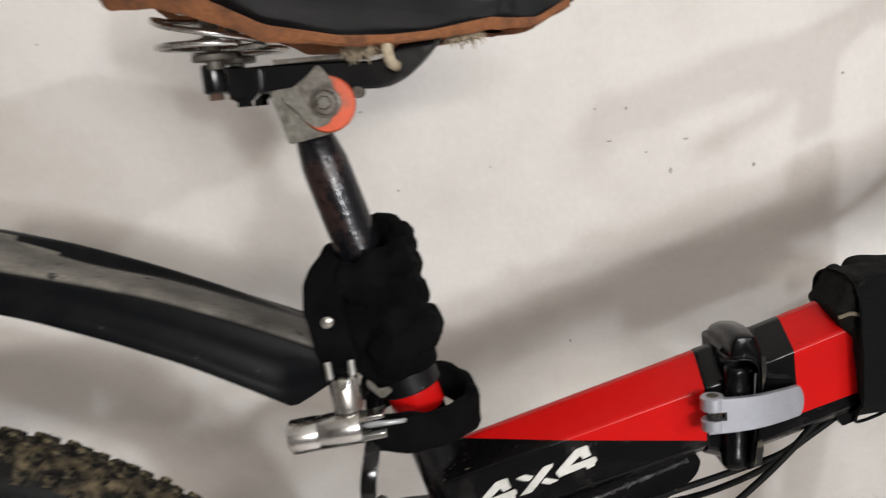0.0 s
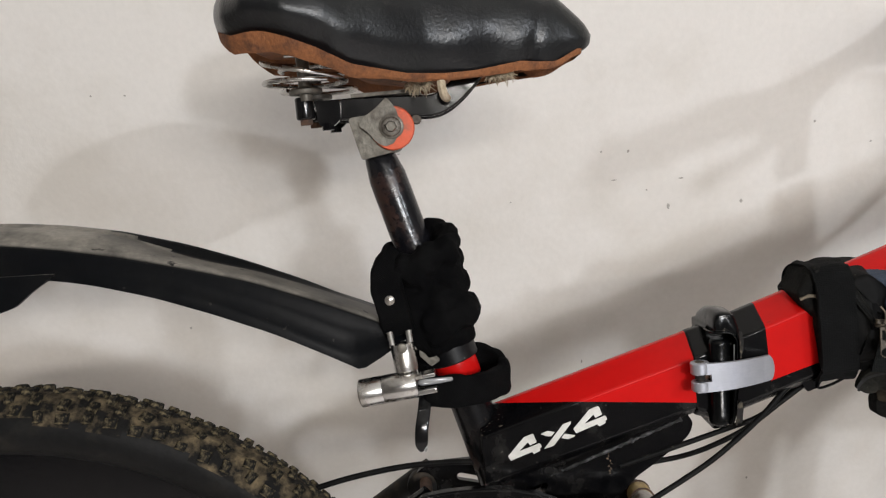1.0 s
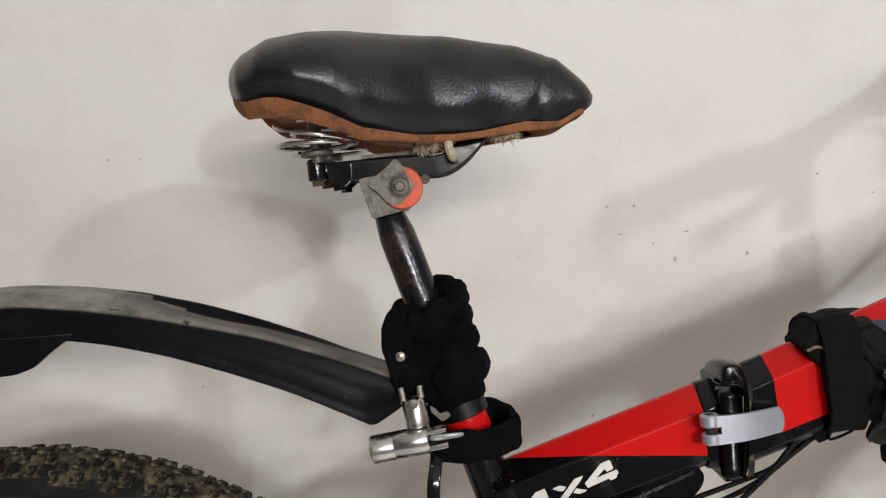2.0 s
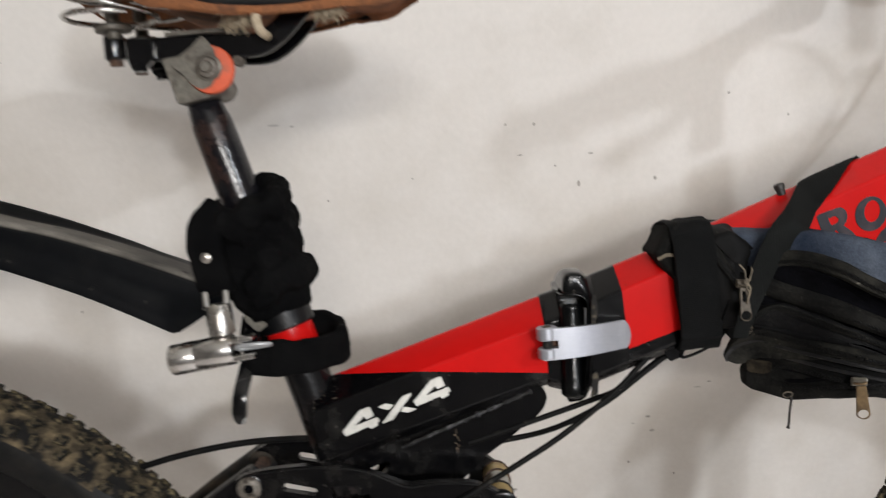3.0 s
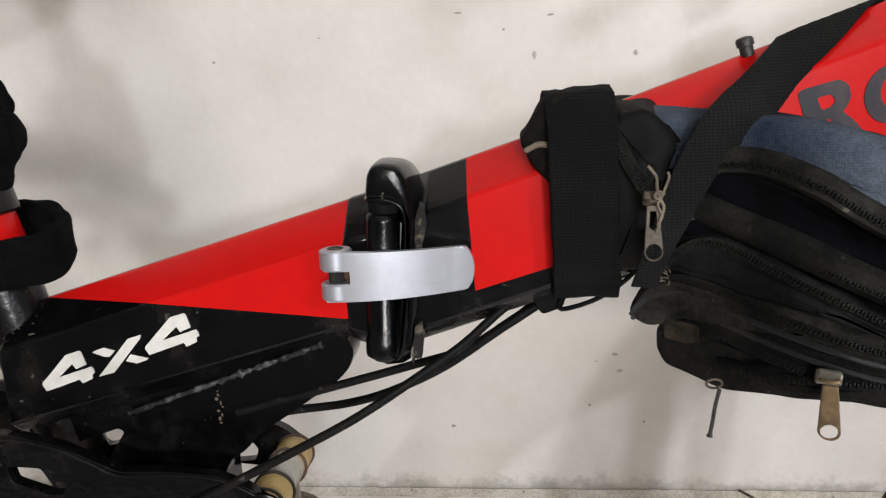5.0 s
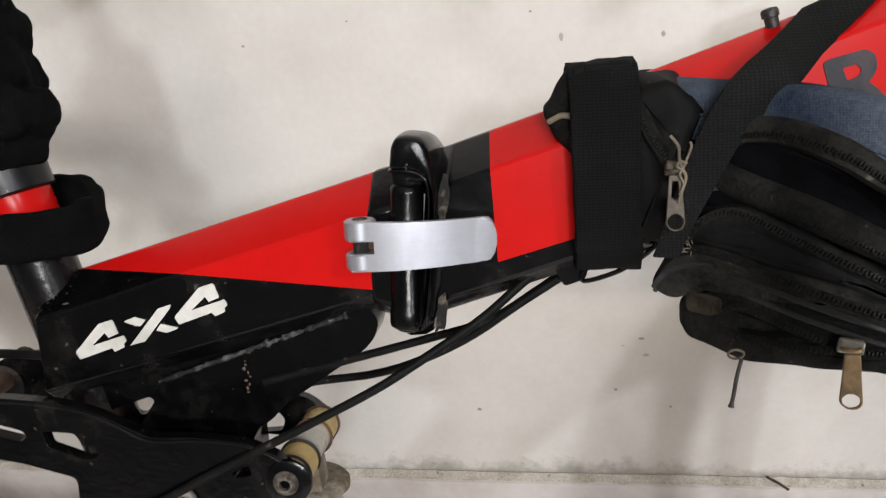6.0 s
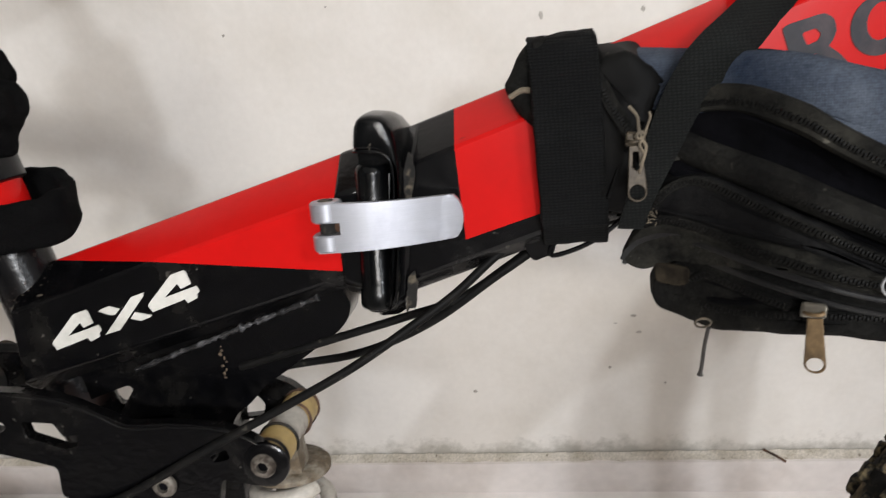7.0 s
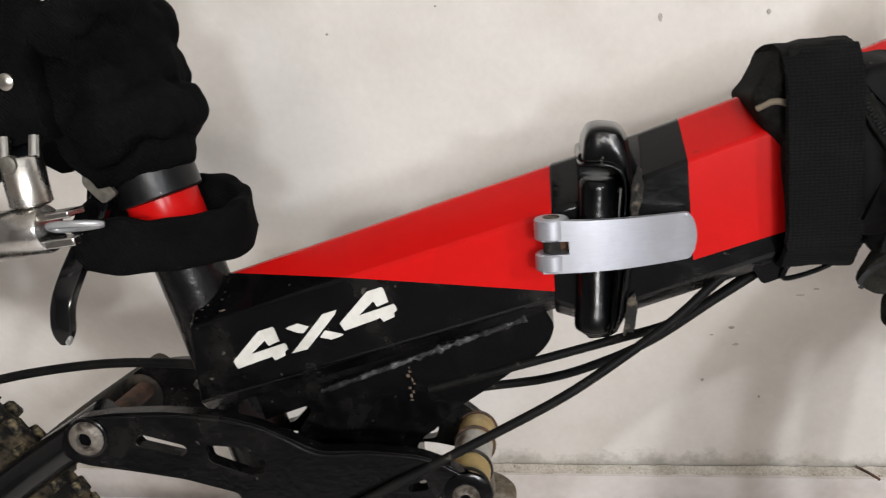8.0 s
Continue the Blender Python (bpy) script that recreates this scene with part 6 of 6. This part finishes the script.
    # side flap next to the strap
    part("side_panel", pillow([(0.2610, 0.659), (0.2600, 0.7205), (0.2785, 0.7205), (0.2850, 0.7185), (0.2912, 0.7065), (0.2895, 0.7005), (0.2838, 0.6945), (0.2785, 0.664)], 0.020, 0.0648, 0.006, crumple=0.0055, seed=12), SIDECLOTH, bag, "creased black nylon side panel", smooth=60)
    zip_run([V(0.2652, 0.0640, 0.7105), V(0.2687, 0.0660, 0.7023), V(0.2732, 0.0670, 0.6949), V(0.2772, 0.0670, 0.6885)], bag, tape=0.0060)
    zip_pull(V(0.3340, 0.0760, 0.6215), (0.0, -0.05, -1), bag, OLDBRASS, 0.0225, 0.0056, 0.0064, False, NICKEL)
    zip_pull(V(0.372, 0.0770, 0.6330), (-1, -0.05, -0.02), bag, GREYTAB, 0.020, 0.0062, 0.0080)
    part("pull_ring", tube([V(0.3018 + 0.0030 * math.cos(a), 0.048, 0.6098 + 0.0018 * math.sin(a)) for a in [2 * math.pi * k / 16 for k in range(16)]], 0.0005, 6, closed=True), BRASS, low)
    part("pull_string", tube(smooth_path([V(0.3034, 0.050, 0.6084), V(0.3018, 0.050, 0.6010), V(0.3008, 0.050, 0.5940), V(0.2999, 0.050, 0.5890)], 5), [0.0008] * 14 + [0.0010, 0.0013], 7), BOLTDARK, low, "dull thin metal pull hanging by a ring")


def ease(x):
    x = min(1.0, max(0.0, x))
    return x * x * (3 - 2 * x)


def taper_bag():
    """The bag thins to a soft edge where it meets the strap: its lower end lies close to the frame's middle."""
    base = BASE["frame_bag"]
    keep = ("pull_string", "pull_ring")
    for ob in bag.children_recursive:
        if ob.type != "MESH" or ob.name.split(".")[0] in keep:
            continue
        for v in ob.data.vertices:
            u, off, w = v.co.x + base.x, -(v.co.y + base.y), v.co.z + base.z
            left, high = 1 - ease((u - 0.278) / 0.065), ease((w - 0.648) / 0.022)
            low = left * (1 - high)
            front = 0.0355 + 0.0285 * ease((u - 0.285) / 0.06) - 0.004 * ease((w - 0.685) / 0.03) * (1 - ease((u - 0.31) / 0.06))
            d = max(0.0, off) * (1 - min(1.0, front / 0.062)) * high
            o = off + low * (0.013 + (off - 0.06) * 0.10 - off) - d
            v.co.x += 0.0047 * low + 0.08 * d
            v.co.z -= 0.0148 * low + 0.25 * d
            v.co.y = -o - base.y


def over_tube(u, q, lift):
    """A point over the front tube at u: q runs up its side, over the chamfers and top and down the far side."""
    crease, ridge = 0.6915 + (u - 0.24) * 0.338, 0.7055 + (u - 0.24) * 0.331
    slope = math.hypot(0.019, ridge - crease)
    out = 0.0195 * (1 - ease((u + 0.9 * min(0.0, q) - 0.309) / 0.030))
    if q < 0:
        return V(u, 0.0220 + lift + out, crease + q)
    if q < slope:
        f, up = q / slope, ease(q / slope) * 0.5 + 0.25
        return V(u, 0.022 - 0.019 * f + lift * (1 - up) + out, crease + (ridge - crease) * f + lift * up)
    if q < slope + 0.006:
        return V(u, 0.003 - (q - slope), ridge + lift * 0.9)
    q -= slope + 0.006
    if q < slope:
        f = q / slope
        return V(u, -0.003 - 0.019 * f - lift * 0.66, ridge - (ridge - crease) * f + lift * 0.75)
    return V(u, -0.022 - lift, crease - (q - slope))


def bag_straps():
    """What lies over the bag: the first zip pull and the two straps."""
    s = zip_pull(V(0.2789, 0.0435, 0.6812), (0.0, -0.10, -1), bag, BRASS, 0.0235, 0.0060, 0.0072)
    knot = bmesh.new()
    a = V(0.2808, 0.0503, 0.6824)
    for r, ends in ((0.0006, ((-0.0012, 0.004), (-0.0016, 0.0085), (-0.0045, 0.0125))), (0.0005, ((0.0014, 0.0035), (0.0030, 0.0080), (0.0026, 0.0100))), (0.0006, ((0.0012, -0.003), (-0.0002, -0.008), (-0.0014, -0.0125))), (0.0005, ((-0.0010, -0.002), (0.0006, -0.006), (-0.0012, -0.0095))), (0.0006, ((-0.0020, 0.001), (-0.0010, 0.003), (0.0015, 0.002)))):
        tube(smooth_path([a] + [a + Vector((x, -0.0004, z)) for x, z in ends], 5), r, 6, bm=knot)
    part("knotted_thread", knot, TWINE, s, "frayed pale thread knotted on the pull")
    rnd = random.Random(9)
    lint = bmesh.new()
    for k in range(22):
        c = V(0.2845 + rnd.uniform(-0.002, 0.0025), 0.0330 + rnd.uniform(0, 0.006), 0.6520 + rnd.uniform(-0.004, 0.004))
        d = Vector((rnd.uniform(-1, 1), rnd.uniform(-0.6, 0.2), rnd.uniform(-1, 1))).normalized() * rnd.uniform(0.0010, 0.0026)
        tube([c, c + d * 0.5 + Vector((0, -0.0005, 0.0004)), c + d], [0.00022, 0.0002, 0.0001], 4, bm=lint)
    part("lint", lint, TWINE, bag, "tuft of pale lint caught at the seam")
    # strap round the tube
    ringpath = [V(0.2555, o, w) for o, w in ((0.030, 0.648), (0.0325, 0.655), (0.0335, 0.690), (0.0325, 0.710), (0.0270, 0.7195), (0.014, 0.7225), (-0.008, 0.7205), (-0.024, 0.711), (-0.028, 0.69), (-0.029, 0.655), (-0.020, 0.640), (0.0, 0.637), (0.020, 0.640))]
    path = smooth_path(ringpath, 7, closed=True)
    bm = bmesh.new()
    rows = []
    m = len(path)
    cx = Vector((0.2555, 0, 0.683))
    for i, p in enumerate(path):
        lean = (p.z - 0.683) * 0.02
        out = Vector((0, (p - cx).y, (p - cx).z)).normalized()
        wob = 0.0007 * noise.noise(Vector((i * 0.31, 1, 0)))
        row = [bm.verts.new(p + Vector((-0.0140 + wob - lean, 0, 0)))]
        for k in range(9):
            f = k / 8
            fold = 0.0020 + 0.0011 * noise.noise(Vector((f * 2.6, i * 0.24, 3))) + 0.0009 * ease((p.z - 0.708) / 0.012) * noise.noise(Vector((f * 5, i * 0.5, 7)))
            sag = 0.0016 * ease((p.z - 0.700) / 0.015) * (0.6 + 1.8 * (1 - f) ** 3)
            row.append(bm.verts.new(p + out * fold + Vector((-0.0132 + 0.0258 * f + wob - lean, 0, -sag))))
        row.append(bm.verts.new(p + Vector((0.0130 + wob - lean, 0, 0))))
        rows.append(row)
    for i in range(m):
        A, B = rows[i], rows[(i + 1) % m]
        for k in range(11):
            q = (k + 1) % 11
            bm.faces.new((A[k], A[q], B[q], B[k]))
    part("tube_strap", bm, WEB, bag, "wide black ribbed webbing strap round the tube")
    part("strap_tongue", pillow([(0.2305, 0.7040), (0.2345, 0.7085), (0.2385, 0.7165), (0.2430, 0.7215), (0.2490, 0.7230), (0.2500, 0.690), (0.2440, 0.682), (0.2375, 0.690)], -0.010, 0.0285, 0.006, crumple=0.0018, seed=6), BAGCLOTH, bag, "loose black flap beneath the strap")
    part("flap_edge", pillow([(0.2425, 0.690), (0.2475, 0.690), (0.2480, 0.645), (0.2450, 0.652), (0.2435, 0.672)], 0.015, 0.0285, 0.002, crumple=0.001), BAGCLOTH, bag)
    part("loose_thread", tube(smooth_path([V(0.2330, 0.026, 0.7000), V(0.2380, 0.029, 0.7025), V(0.2440, 0.030, 0.7015)], 5), 0.0012, 6), TWINE, bag)
    # diagonal strap up over the tube
    run = [(0.2760, -0.0560), (0.2805, -0.0456), (0.2875, -0.0320), (0.2975, -0.0145), (0.3090, -0.0033), (0.3205, 0.0025), (0.3335, 0.0088), (0.3470, 0.0180), (0.3590, 0.0285), (0.3710, 0.0390), (0.3820, 0.0540), (0.3870, 0.0700), (0.3890, 0.0860)]
    line = smooth_path([Vector((u, q, 0)) for u, q in run], 8)
    rows = []
    for i, p in enumerate(line):
        t = (line[min(i + 1, len(line) - 1)] - line[max(i - 1, 0)]).normalized()
        half = 0.0052 + 0.0068 * ease(i / 44.0)
        half *= 1 + 0.02 * noise.noise(Vector((i * 0.9, 2, 0)))
        side = Vector((t.y, -t.x, 0)) * half
        cross = [p + side * (1 - 2 * k / 8) for k in range(9)]
        lift = [0.0026 if 0 < k < 8 else 0.0022 for k in range(9)]
        rows.append([over_tube(c.x, c.y, d) for c, d in zip(cross, lift)] + [over_tube(c.x, c.y, 0.0010) for c in reversed(cross)])
    part("cross_strap", loft(rows), WEB2, bag, "dusty black webbing strap slung over the tube")


frame_bag()
taper_bag()
bag_straps()
